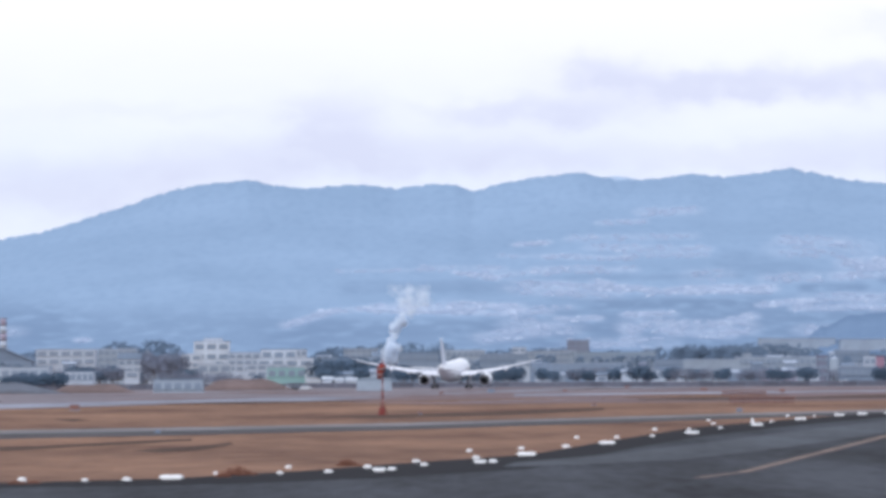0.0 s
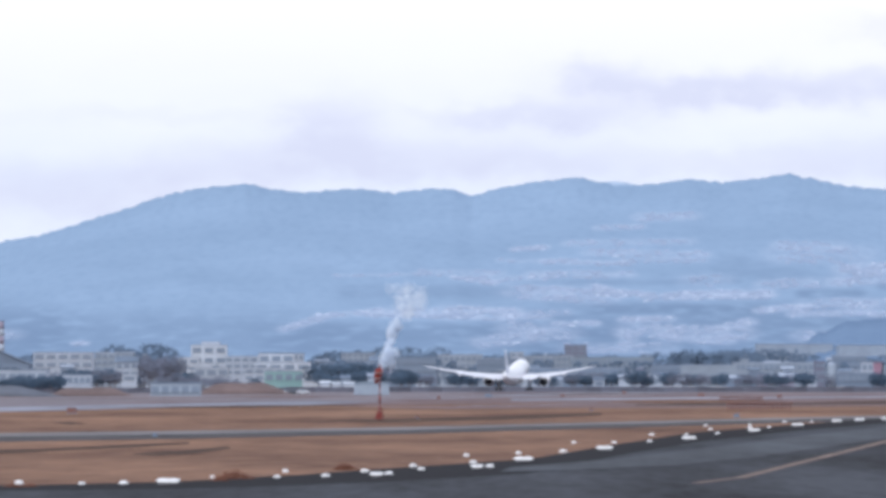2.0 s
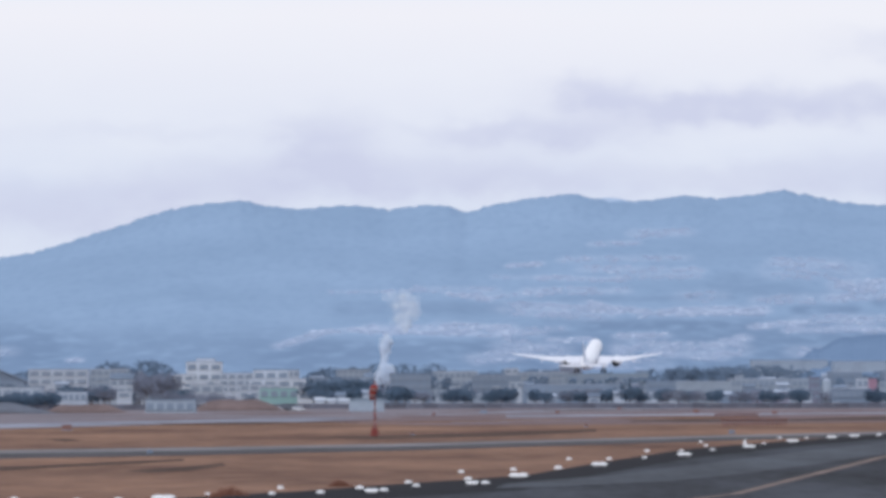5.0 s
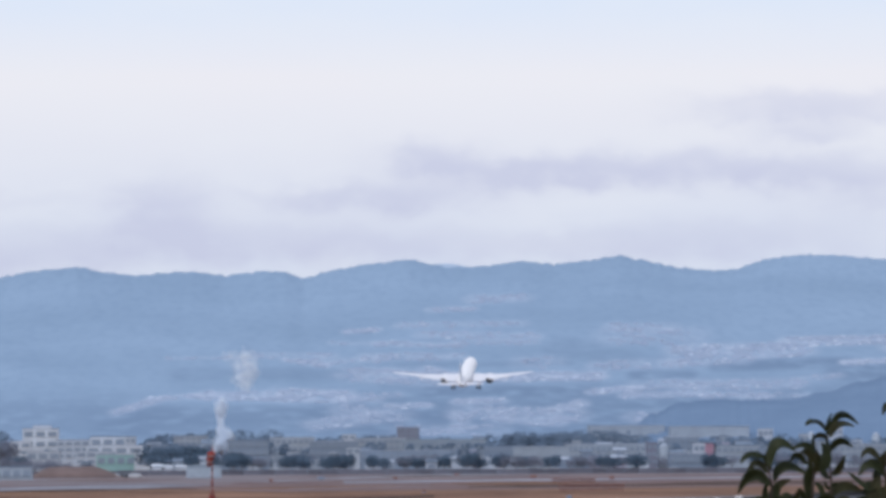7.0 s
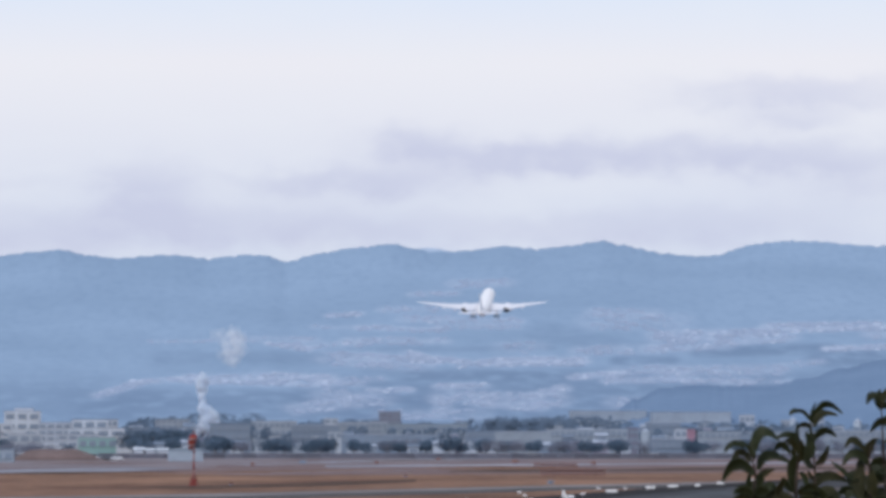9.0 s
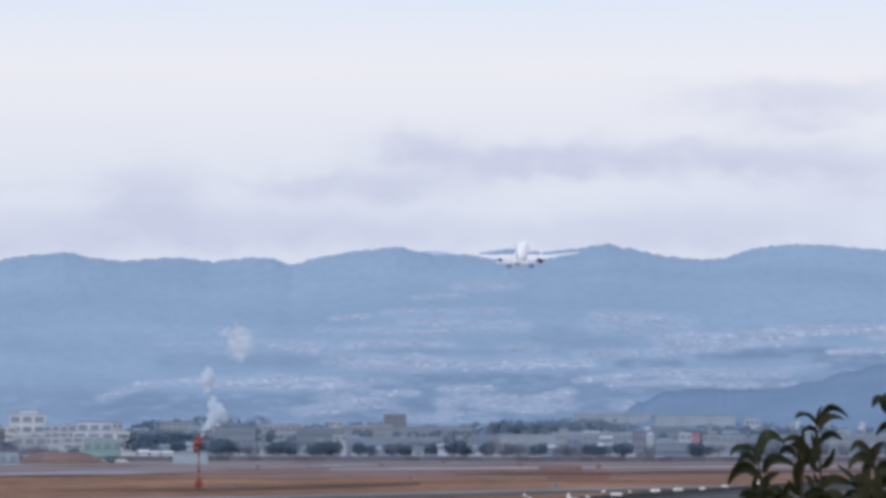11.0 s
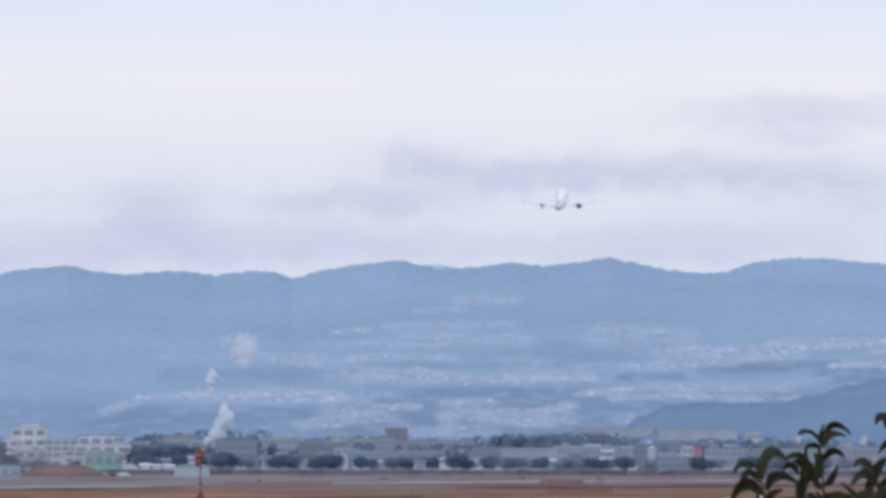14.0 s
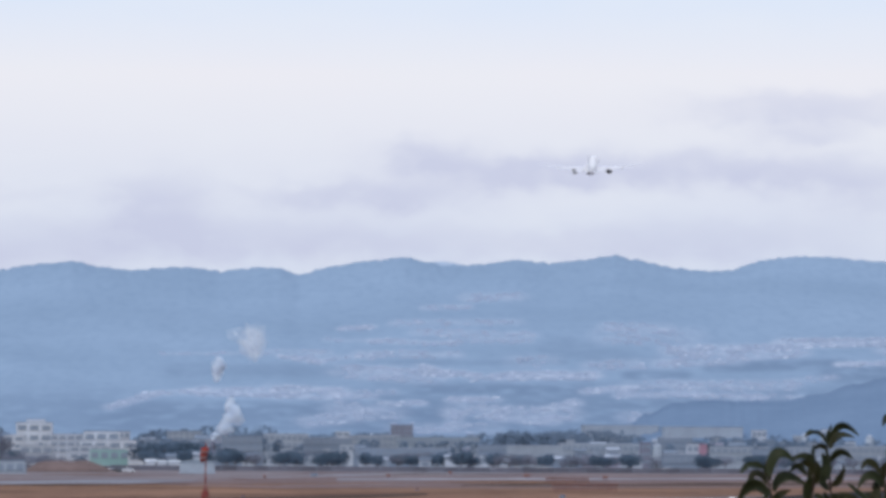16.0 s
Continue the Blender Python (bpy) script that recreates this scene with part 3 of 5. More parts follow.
# ---- hillside towns ----
def hillside(u, v):
    """Share of the slope at which it is sighted at v."""
    x = min(832.999, max(0, (u - U0) / STEP))
    i, f = int(x), x - int(x)
    last = None
    for k, row in enumerate(SLOPE):
        w = row[i] * (1 - f) + row[i + 1] * f
        if w <= v:
            return 0 if k == 0 else (k - 1 + (last - v) / max(.01, last - w)) / NR
        last = w
    return 1.0


def build_hill_houses(name, material, share, size, label, lift=0):
    rng = random.Random(len(name) * 7 + 3)
    verts, faces = [], []
    for u0, v0, u1, v1, b, dens in TERRACES:
        for _ in range(int((math.hypot(u1 - u0, v1 - v0) + 2 * b) * b * share * max(0, dens - lift) ** 1.5)):
            q = rng.uniform(-.03, 1.03)
            u, v = u0 + (u1 - u0) * q, v0 + (v1 - v0) * q + b * rng.uniform(-.9, .9)
            if noise.noise((u * .03, v * .12, 5.0)) < -.1:
                continue
            s = hillside(u, v)
            d = D0 + (D1 - D0) * s - 4
            c = P(u, v, d)
            w, dep, h = (rng.uniform(*size), rng.uniform(*size), rng.uniform(.10, .20) * size[1])
            k = rng.uniform(-.12, .12)
            co, si = math.cos(k), math.sin(k)
            i = len(verts)
            for x, y, z in ((-1, -1, -4), (1, -1, -4), (1, 1, -4), (-1, 1, -4), (-1, -1, 1), (1, -1, 1), (1, 1, 1), (-1, 1, 1)):
                verts.append((c.x + (x * w * co - y * dep * si) / 2, c.y + (x * w * si + y * dep * co) / 2, c.z + z * h / 2))
            verts.append((c.x - w * co * .5, c.y - w * si * .5, c.z + h * .85))
            verts.append((c.x + w * co * .5, c.y + w * si * .5, c.z + h * .85))
            faces += [(i, i + 1, i + 5, i + 4), (i + 1, i + 2, i + 6, i + 5), (i + 2, i + 3, i + 7, i + 6), (i + 3, i, i + 4, i + 7),
                      (i + 4, i + 5, i + 9, i + 8), (i + 6, i + 7, i + 8, i + 9), (i + 4, i + 8, i + 7), (i + 5, i + 6, i + 9)]
    me = bpy.data.meshes.new(name)
    me.from_pydata(verts, [], faces)
    me.materials.append(material)
    return tagged(new(name, me), label, "houses", kind="stuff")


# even the white houses are painted bluish for the haze
M_HOUSE_PALE = mat("hazy_pale_hill_house", (.50, .565, .68), 1, scale=.05, var=.08, spec=0, rnd=.1)
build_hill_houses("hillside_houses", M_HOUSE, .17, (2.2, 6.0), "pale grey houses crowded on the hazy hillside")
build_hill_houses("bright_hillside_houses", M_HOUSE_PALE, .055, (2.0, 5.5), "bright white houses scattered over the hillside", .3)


# ---- buildings of the town ----
def building(u0, u1, vt, vb, d, wall, roof=None, storeys=0, bays=0, kind="flat", depth=None, label="", name="building", cat="building"):
    """A building between u0 and u1, from vb up to vt, d metres out; its foot goes down to the ground."""
    sc = d / F
    w, h = (u1 - u0) * sc, (HOR - vt) * sc + EYE
    depth = depth or min(max(w * .5, 8), 22)
    base = P((u0 + u1) / 2, 0, d)
    vis = (vb - vt) * sc
    b = thing(name, label, cat, pose(base.x, base.y, 0))
    bm = bmesh.new()
    eave = h if kind == "flat" else h - min(.38 * vis, w * .25)
    box(bm, -w / 2, w / 2, 0, depth, -.5, eave, .05)
    part("wall", bm, wall, b)
    roof = roof or M_ROOF
    bm = bmesh.new()
    if kind == "flat":
        box(bm, -w / 2 - .25, w / 2 + .25, -.25, depth + .25, eave, eave + max(.35, vis * .05), .04)
    elif kind == "gable":   # gable end towards the airfield
        loft(bm, [[(-w / 2 - .5, y, eave), (0, y, h), (w / 2 + .5, y, eave), (w / 2 + .5, y, eave - .35), (0, y, h - .45), (-w / 2 - .5, y, eave - .35)] for y in (-.6, depth + .6)])
        loft(bm, [[(-w / 2 + .05, y, eave - .4), (w / 2 - .05, y, eave - .4), (0, y, h - .42)] for y in (.06, depth - .06)])
    elif kind == "ridge":   # ridge along the front
        loft(bm, [[(x, -.6, eave - .1), (x, depth + .6, eave - .1), (x, depth / 2, h)] for x in (-w / 2 - .4, w / 2 + .4)])
    elif kind == "vault":
        n = 10
        loft(bm, [[(w / 2 * math.cos(math.pi * i / n), y, eave + (h - eave) * math.sin(math.pi * i / n)) for i in range(n + 1)] for y in (-.1, depth)])
    part("roof", bm, roof, b)
    if storeys:
        bottom = max(0, eave - vis)
        fh = (eave - bottom) / storeys
        bays = bays or max(2, int(w / 3.6))
        ww = w / bays
        bm = bmesh.new()
        box(bm, -ww * .36, ww * .36, -.12, .06, -fh * .24, fh * .24)
        me = mesh_of("window", bm, M_GLASS)
        bm = bmesh.new()
        box(bm, -ww * .42, ww * .42, -.32, .03, -fh * .32, -fh * .25)
        me2 = mesh_of("sill", bm, wall)
        for s in range(storeys):
            for k in range(bays):
                o = new("window", me)
                o.parent = b
                o.location = (-w / 2 + ww * (k + .5), 0, bottom + fh * (s + .52))
                o2 = new("sill", me2)
                o2.parent = o
    return b


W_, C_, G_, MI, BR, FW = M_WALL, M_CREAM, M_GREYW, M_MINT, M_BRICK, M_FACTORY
# these wall, sheet and red colours have the haze of the distance mixed in
M_PINKISH = mat("hazy_pinkish_wall", (.34, .345, .455), .9, scale=.12, var=.15, spec=.1)
M_PALE = mat("hazy_pale_roof_sheet", (.36, .415, .52), .8, scale=.1, var=.12, spec=.15)
M_SHEET = mat("hazy_grey_green_sheet", (.25, .31, .385), .8, scale=.1, var=.15, spec=.15)
M_HAZERED = mat("haze_dulled_red", (.34, .215, .29), .9, scale=.3, var=.2, spec=.1)
T1, T2, T3 = "pale concrete town building with a flat roof", "low grey warehouse beyond the airfield", "pale apartment block with rows of windows"
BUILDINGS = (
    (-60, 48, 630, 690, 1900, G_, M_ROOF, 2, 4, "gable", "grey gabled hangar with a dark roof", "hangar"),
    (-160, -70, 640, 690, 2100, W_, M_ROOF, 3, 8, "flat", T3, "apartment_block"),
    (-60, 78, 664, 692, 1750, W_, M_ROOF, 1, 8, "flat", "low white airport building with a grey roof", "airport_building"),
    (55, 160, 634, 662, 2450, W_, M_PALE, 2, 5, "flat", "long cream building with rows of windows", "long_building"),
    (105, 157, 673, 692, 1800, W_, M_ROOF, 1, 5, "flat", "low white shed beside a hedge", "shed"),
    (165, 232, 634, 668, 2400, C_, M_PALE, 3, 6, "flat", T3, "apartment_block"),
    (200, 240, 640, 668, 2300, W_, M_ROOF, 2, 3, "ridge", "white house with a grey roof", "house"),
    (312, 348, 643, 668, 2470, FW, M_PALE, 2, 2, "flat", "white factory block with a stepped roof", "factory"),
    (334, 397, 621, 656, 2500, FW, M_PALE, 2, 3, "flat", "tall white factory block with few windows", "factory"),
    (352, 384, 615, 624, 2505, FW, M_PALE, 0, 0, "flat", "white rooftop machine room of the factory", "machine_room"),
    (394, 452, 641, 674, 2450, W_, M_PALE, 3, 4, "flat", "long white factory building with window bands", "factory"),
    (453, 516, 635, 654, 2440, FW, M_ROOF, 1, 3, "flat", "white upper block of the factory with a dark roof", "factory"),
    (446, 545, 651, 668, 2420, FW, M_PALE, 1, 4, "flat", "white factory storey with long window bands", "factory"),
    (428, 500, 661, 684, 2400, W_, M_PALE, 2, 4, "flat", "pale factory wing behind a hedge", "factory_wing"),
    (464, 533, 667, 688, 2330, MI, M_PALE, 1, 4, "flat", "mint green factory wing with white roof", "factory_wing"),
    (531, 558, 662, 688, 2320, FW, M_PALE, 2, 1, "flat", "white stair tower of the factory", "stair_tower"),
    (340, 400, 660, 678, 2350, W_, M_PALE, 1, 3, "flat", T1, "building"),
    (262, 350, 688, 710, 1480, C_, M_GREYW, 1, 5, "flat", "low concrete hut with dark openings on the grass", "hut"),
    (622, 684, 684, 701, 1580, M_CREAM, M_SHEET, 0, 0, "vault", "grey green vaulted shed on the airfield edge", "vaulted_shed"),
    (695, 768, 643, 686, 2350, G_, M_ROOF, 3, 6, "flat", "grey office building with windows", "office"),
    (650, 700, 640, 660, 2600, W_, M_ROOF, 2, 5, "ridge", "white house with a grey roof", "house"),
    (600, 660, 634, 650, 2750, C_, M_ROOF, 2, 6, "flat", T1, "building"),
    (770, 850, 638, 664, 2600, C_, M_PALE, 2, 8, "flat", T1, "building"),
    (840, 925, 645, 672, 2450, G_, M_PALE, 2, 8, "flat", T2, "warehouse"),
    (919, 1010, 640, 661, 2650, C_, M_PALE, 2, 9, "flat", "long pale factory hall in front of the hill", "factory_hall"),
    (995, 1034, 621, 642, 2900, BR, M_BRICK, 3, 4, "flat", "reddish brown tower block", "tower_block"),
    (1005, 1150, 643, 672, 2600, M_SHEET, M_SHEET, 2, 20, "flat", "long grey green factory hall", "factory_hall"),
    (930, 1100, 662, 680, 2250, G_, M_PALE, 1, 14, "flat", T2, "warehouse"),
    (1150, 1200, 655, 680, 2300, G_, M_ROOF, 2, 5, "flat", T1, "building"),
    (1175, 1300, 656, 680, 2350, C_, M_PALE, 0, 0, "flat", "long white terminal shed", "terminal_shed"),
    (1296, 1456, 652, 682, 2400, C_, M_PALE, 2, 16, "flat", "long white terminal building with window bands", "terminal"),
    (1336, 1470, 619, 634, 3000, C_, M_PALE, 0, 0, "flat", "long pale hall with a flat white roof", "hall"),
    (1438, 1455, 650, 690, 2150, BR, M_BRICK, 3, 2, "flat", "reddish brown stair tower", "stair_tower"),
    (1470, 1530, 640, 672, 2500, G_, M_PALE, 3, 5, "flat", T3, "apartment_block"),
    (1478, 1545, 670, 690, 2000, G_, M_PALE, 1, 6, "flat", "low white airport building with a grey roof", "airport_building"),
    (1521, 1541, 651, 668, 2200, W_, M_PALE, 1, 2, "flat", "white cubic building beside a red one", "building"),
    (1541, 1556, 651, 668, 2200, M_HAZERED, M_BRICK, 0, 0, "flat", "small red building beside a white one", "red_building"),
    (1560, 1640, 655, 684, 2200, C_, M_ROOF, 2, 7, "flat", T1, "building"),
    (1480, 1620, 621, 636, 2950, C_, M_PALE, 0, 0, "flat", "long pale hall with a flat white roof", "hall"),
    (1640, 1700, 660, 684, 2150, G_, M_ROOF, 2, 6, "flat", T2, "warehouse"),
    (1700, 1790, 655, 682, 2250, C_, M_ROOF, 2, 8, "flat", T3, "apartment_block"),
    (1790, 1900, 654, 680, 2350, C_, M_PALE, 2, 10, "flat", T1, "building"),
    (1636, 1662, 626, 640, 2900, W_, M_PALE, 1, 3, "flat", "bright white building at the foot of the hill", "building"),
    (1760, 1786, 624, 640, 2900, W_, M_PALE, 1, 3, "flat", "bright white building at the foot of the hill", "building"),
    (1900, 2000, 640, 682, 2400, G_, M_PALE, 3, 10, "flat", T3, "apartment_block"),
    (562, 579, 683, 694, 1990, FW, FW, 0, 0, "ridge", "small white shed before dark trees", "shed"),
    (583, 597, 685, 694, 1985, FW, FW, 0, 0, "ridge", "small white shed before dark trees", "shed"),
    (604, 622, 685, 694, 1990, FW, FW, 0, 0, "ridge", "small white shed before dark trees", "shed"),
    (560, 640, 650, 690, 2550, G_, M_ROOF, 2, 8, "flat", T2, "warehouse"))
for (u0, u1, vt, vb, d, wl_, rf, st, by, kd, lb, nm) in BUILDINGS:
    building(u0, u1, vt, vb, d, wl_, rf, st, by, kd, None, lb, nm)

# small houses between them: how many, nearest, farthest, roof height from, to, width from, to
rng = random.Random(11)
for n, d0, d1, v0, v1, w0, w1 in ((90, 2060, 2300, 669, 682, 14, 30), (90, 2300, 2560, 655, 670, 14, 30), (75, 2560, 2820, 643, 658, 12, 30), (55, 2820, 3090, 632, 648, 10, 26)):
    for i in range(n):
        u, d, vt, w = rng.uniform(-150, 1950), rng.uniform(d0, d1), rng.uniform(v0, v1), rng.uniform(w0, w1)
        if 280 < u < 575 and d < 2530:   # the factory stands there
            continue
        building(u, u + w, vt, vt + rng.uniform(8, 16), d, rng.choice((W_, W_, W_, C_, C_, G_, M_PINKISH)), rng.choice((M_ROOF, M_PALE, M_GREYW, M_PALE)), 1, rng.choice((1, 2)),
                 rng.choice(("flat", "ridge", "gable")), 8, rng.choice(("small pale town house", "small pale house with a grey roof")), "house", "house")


def tank(u0, u1, vt, d, label):
    sc = d / F
    b = P((u0 + u1) / 2, 0, d)
    r, h = (u1 - u0) * sc / 2, EYE + (HOR - vt) * sc
    t = thing("storage_tank", label, "tank", pose(b.x, b.y, 0))
    bm = bmesh.new()
    loft(bm, [ring((0, 0, z), r, 24, "z") for z in (-.3, h * .4, h * .88)])
    part("shell", bm, M_CREAM, t, smooth=True)
    bm = bmesh.new()
    loft(bm, [ring((0, 0, h * .88 + k * h * .12), r * math.cos(k * 1.45), 24, "z") for k in (0, .3, .6, .85, 1)])
    part("dome", bm, M_PALE, t, smooth=True)


tank(1459, 1475, 650, 2150, "white cylindrical tank with a domed top")
tank(1722, 1737, 630, 2900, "white domed tank at the foot of the hill")
tank(1838, 1852, 632, 2880, "white domed tank at the foot of the hill")


def chimney(u, vt, vb, d, r, label, bands):
    b = P(u, 0, d)
    h = EYE + (HOR - vt) * d / F
    c = thing("chimney", label, "chimney", pose(b.x, b.y, 0))
    n = bands
    for i in range(n):
        bm = bmesh.new()
        z0, z1 = h * i / n, h * (i + 1) / n
        tube(bm, (0, 0, z0 - (.5 if i == 0 else 0)), (0, 0, z1), r * (1 - .3 * i / n), r * (1 - .3 * (i + 1) / n), 14)
        part("band", bm, M_BRICK if bands < 4 else (M_STACK if (n - i) % 2 else M_WALL), c, smooth=True)
    bm = bmesh.new()
    tube(bm, (0, 0, h - .05), (0, 0, h + .3), r * .78, r * .78, 14)
    part("rim", bm, M_BRICK, c)


# chimney red, greyed in its colour by the haze
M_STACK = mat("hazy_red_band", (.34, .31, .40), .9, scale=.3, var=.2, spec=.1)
chimney(680, 650, 670, 2380, 1.9, "reddish brown stack giving off steam", 3)
chimney(-3, 578, 690, 2300, 2.2, "tall red and white banded chimney", 9)


# ---- trees ----
def tree(seed, height, width, material, label, name="tree", bare=False):
    """One tree at the origin: a tapered trunk with limbs and a ragged crown of clumps."""
    rng = random.Random(seed)
    t = thing(name, label, "tree")
    bm = bmesh.new()
    tube(bm, (0, 0, -.3), (rng.uniform(-.2, .2), 0, height * .5), height * .035, height * .018, 8)
    for k in range(7):
        a = 2 * math.pi * k / 7 + rng.uniform(-.3, .3)
        z = height * rng.uniform(.25, .5)
        tube(bm, (0, 0, z), (math.cos(a) * width * .34, math.sin(a) * width * .34, z + height * rng.uniform(.14, .34)), height * .014, height * .005, 6)
    part("trunk", bm, M_BARK, t)
    verts, faces = [], []
    n = 420 if bare else 520
    for k in range(n):
        # lobes give an uneven outline
        a, zz = rng.uniform(0, 2 * math.pi), rng.uniform(-1, 1)
        lump = .74 + .34 * noise.noise((math.cos(a) * 1.6 + seed, math.sin(a) * 1.6, zz * 1.7))
        r = lump * (rng.random() ** .4)
        q = math.sqrt(max(0, 1 - zz * zz * .9))
        c = Vector((math.cos(a) * r * q * width / 2, math.sin(a) * r * q * width / 2, height * .60 + zz * r * height * .42))
        s = rng.uniform(.16, .36) * (.7 if bare else 1) * (height / 8) ** .7
        rot = Euler((rng.uniform(0, 6), rng.uniform(0, 6), rng.uniform(0, 6))).to_matrix()
        i = len(verts)
        for p in ((-1, -.6, 0), (1, -.5, .1), (.7, .8, 0), (-.8, .7, .2), (0, 0, .7)):
            verts.append(c + rot @ (Vector(p) * s))
        faces += [(i, i + 1, i + 4), (i + 1, i + 2, i + 4), (i + 2, i + 3, i + 4), (i + 3, i, i + 4), (i, i + 3, i + 2, i + 1)]
    me = bpy.data.meshes.new("crown")
    me.from_pydata(verts, [], faces)
    me.materials.append(material)
    o = new("crown", me)
    o.parent = t
    return t


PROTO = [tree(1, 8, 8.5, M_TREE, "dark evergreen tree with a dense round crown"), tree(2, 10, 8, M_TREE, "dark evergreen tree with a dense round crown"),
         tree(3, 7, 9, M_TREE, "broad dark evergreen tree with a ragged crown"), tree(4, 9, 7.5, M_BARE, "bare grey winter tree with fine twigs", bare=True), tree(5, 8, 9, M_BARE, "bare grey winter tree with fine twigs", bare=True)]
used = [False] * len(PROTO)


def plant(k, u, vt, d, wide=1.0):
    h = EYE + (HOR - vt) * d / F
    base = P(u, 0, d)
    s = h / (8, 10, 7, 9, 8)[k]
    m = pose(base.x, base.y, 0, 0, 0, rng.uniform(0, 360))
    if used[k]:
        o = copy_thing(PROTO[k], m)
    else:
        o, used[k] = PROTO[k], True
        o.matrix_basis = m
    o.scale = (s * wide, s * wide, s)
    return o


rng = random.Random(5)
ROWS = (  # across from, to, crown top, distance, how many, kinds
    (560, 655, 646, 2280, 10, (0, 1, 2)), (556, 652, 628, 2850, 9, (0, 1, 3)), (236, 312, 632, 2300, 9, (3, 4)), (180, 236, 617, 2700, 6, (1, 0)), (250, 300, 616, 2720, 5, (0, 1)),
    (1112, 1156, 662, 2000, 3, (0, 2)), (862, 918, 661, 1980, 4, (0, 2)), (940, 950, 664, 1960, 1, (1,)), (970, 972, 664, 1970, 1, (0,)), (790, 830, 664, 2050, 4, (0, 2)), (700, 760, 660, 2150, 5, (0, 3)),
    (1185, 1330, 630, 2800, 16, (0, 1, 2)), (1335, 1430, 628, 2850, 8, (0, 1)), (1172, 1430, 668, 2050, 20, (4, 3, 0)), (1540, 1570, 663, 2000, 4, (0, 2)), (1500, 1570, 640, 2700, 7, (0, 1)),
    (1580, 1700, 640, 2700, 9, (0, 1, 3)), (1640, 1900, 664, 2080, 15, (4, 0, 3)), (1700, 1900, 640, 2750, 10, (0, 1)), (0, 110, 671, 1720, 14, (2, 2, 0)), (-120, 10, 655, 1850, 8, (0, 2)),
    (120, 200, 660, 2150, 8, (2, 4)), (300, 345, 668, 1950, 6, (4, 3)), (400, 470, 678, 1850, 6, (2, 4)), (350, 420, 672, 1900, 6, (3, 4)), (700, 880, 636, 2900, 14, (0, 1, 3)), (900, 1000, 634, 2950, 8, (0, 1)),
    (-150, 330, 664, 2140, 22, (0, 2, 3, 4)), (560, 700, 662, 2140, 8, (0, 2)), (700, 1950, 666, 2120, 28, (0, 2, 3, 4, 4)), (-150, 1950, 648, 2500, 70, (0, 1, 2, 4)), (-150, 1950, 634, 2950, 60, (0, 1, 2)), (1185, 1335, 626, 2790, 14, (0, 1, 2)),
    (1010, 1100, 664, 2120, 7, (4, 2)), (640, 780, 622, 3000, 9, (0, 1)), (0, 240, 640, 2650, 12, (0, 3)))
wood_v, wood_f = [], []


def far_tree(k, u, vt, d, wide):
    """A tree too far off to count, added to the one mesh of the woods."""
    h = EYE + (HOR - vt) * d / F
    base = P(u, 0, d)
    r = random.Random(int(u * 10 + d))
    for _ in range(130):
        a, zz = r.uniform(0, 2 * math.pi), r.uniform(-1, 1)
        q = math.sqrt(max(0, 1 - zz * zz * .9)) * (.74 + .34 * noise.noise((math.cos(a) * 1.6 + u, math.sin(a) * 1.6, zz * 1.7))) * r.random() ** .4
        c = base + Vector((math.cos(a) * q * h * .42 * wide, math.sin(a) * q * h * .42, h * .56 + zz * h * .42 - base.z))
        s = r.uniform(.6, 1.25)
        i = len(wood_v)
        for x, y, z in ((1, .2, -.4), (-.6, .9, -.3), (-.5, -.9, -.4), (.1, 0, 1)):
            wood_v.append(c + Vector((x, y, z)) * s)
        wood_f.extend(((i, i + 1, i + 3), (i + 1, i + 2, i + 3), (i + 2, i, i + 3), (i, i + 2, i + 1)))


for u0, u1, vt, d, n, kinds in ROWS:
    for i in range(n):
        u = u0 + (u1 - u0) * (i + .5) / n + rng.uniform(-.5, .5) * (u1 - u0) / n
        (far_tree if d > 2480 else plant)(rng.choice(kinds), u, vt + rng.uniform(-2, 10), d + rng.uniform(-25, 25), rng.uniform(.75, 1.6))
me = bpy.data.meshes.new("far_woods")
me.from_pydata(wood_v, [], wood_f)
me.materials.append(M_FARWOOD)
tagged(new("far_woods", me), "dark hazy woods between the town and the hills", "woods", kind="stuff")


# ---- airfield things ----
def bank(u0, u1, vt, vb, d, material, label):
    """A long low earth bank along the far edge of the field."""
    sc = d / F
    x0, x1, h = (u0 - 784) * sc, (u1 - 784) * sc, max(.4, EYE - (vt - HOR) * sc)
    bm = bmesh.new()
    rings = []
    n = 40
    for i in range(n + 1):
        x = x0 + (x1 - x0) * i / n
        e = min(1, i / n / .3, (1 - i / n) / .3)
        k = e * e * (3 - 2 * e) * (.86 + .3 * noise.noise((x * .05, d, 0)) + .12 * noise.noise((x * .21, d, 5)))
        rings.append([(x, d - 14, -.2), (x, d - 5, h * k * .6), (x, d, h * k), (x, d + 6, h * k * .8), (x, d + 16, -.2)])
    loft(bm, rings)
    tagged(part("earth_bank", bm, material, smooth=True), label, "earth bank", kind="structure")


M_BANKG = mat("grey_slope", (.145, .158, .195), 1, scale=.05, var=.3, spec=.05)
M_BANKB = mat("brown_slope", (.205, .155, .155), 1, scale=.05, var=.4, spec=.05)
bank(-200, 118, 690, 714, 1450, M_BANKG, "grey sloping bank at the edge of the airfield")
bank(70, 240, 692, 712, 1480, M_BANKB, "brown grass bank beside the airfield")
bank(330, 520, 685, 706, 1650, M_BANKB, "brown grass bank beside the airfield")

# worn dark grass
def patch(name, pts, material, label):
    slab(name, [G(*p) for p in pts], .02, .02, material, label, "grass")


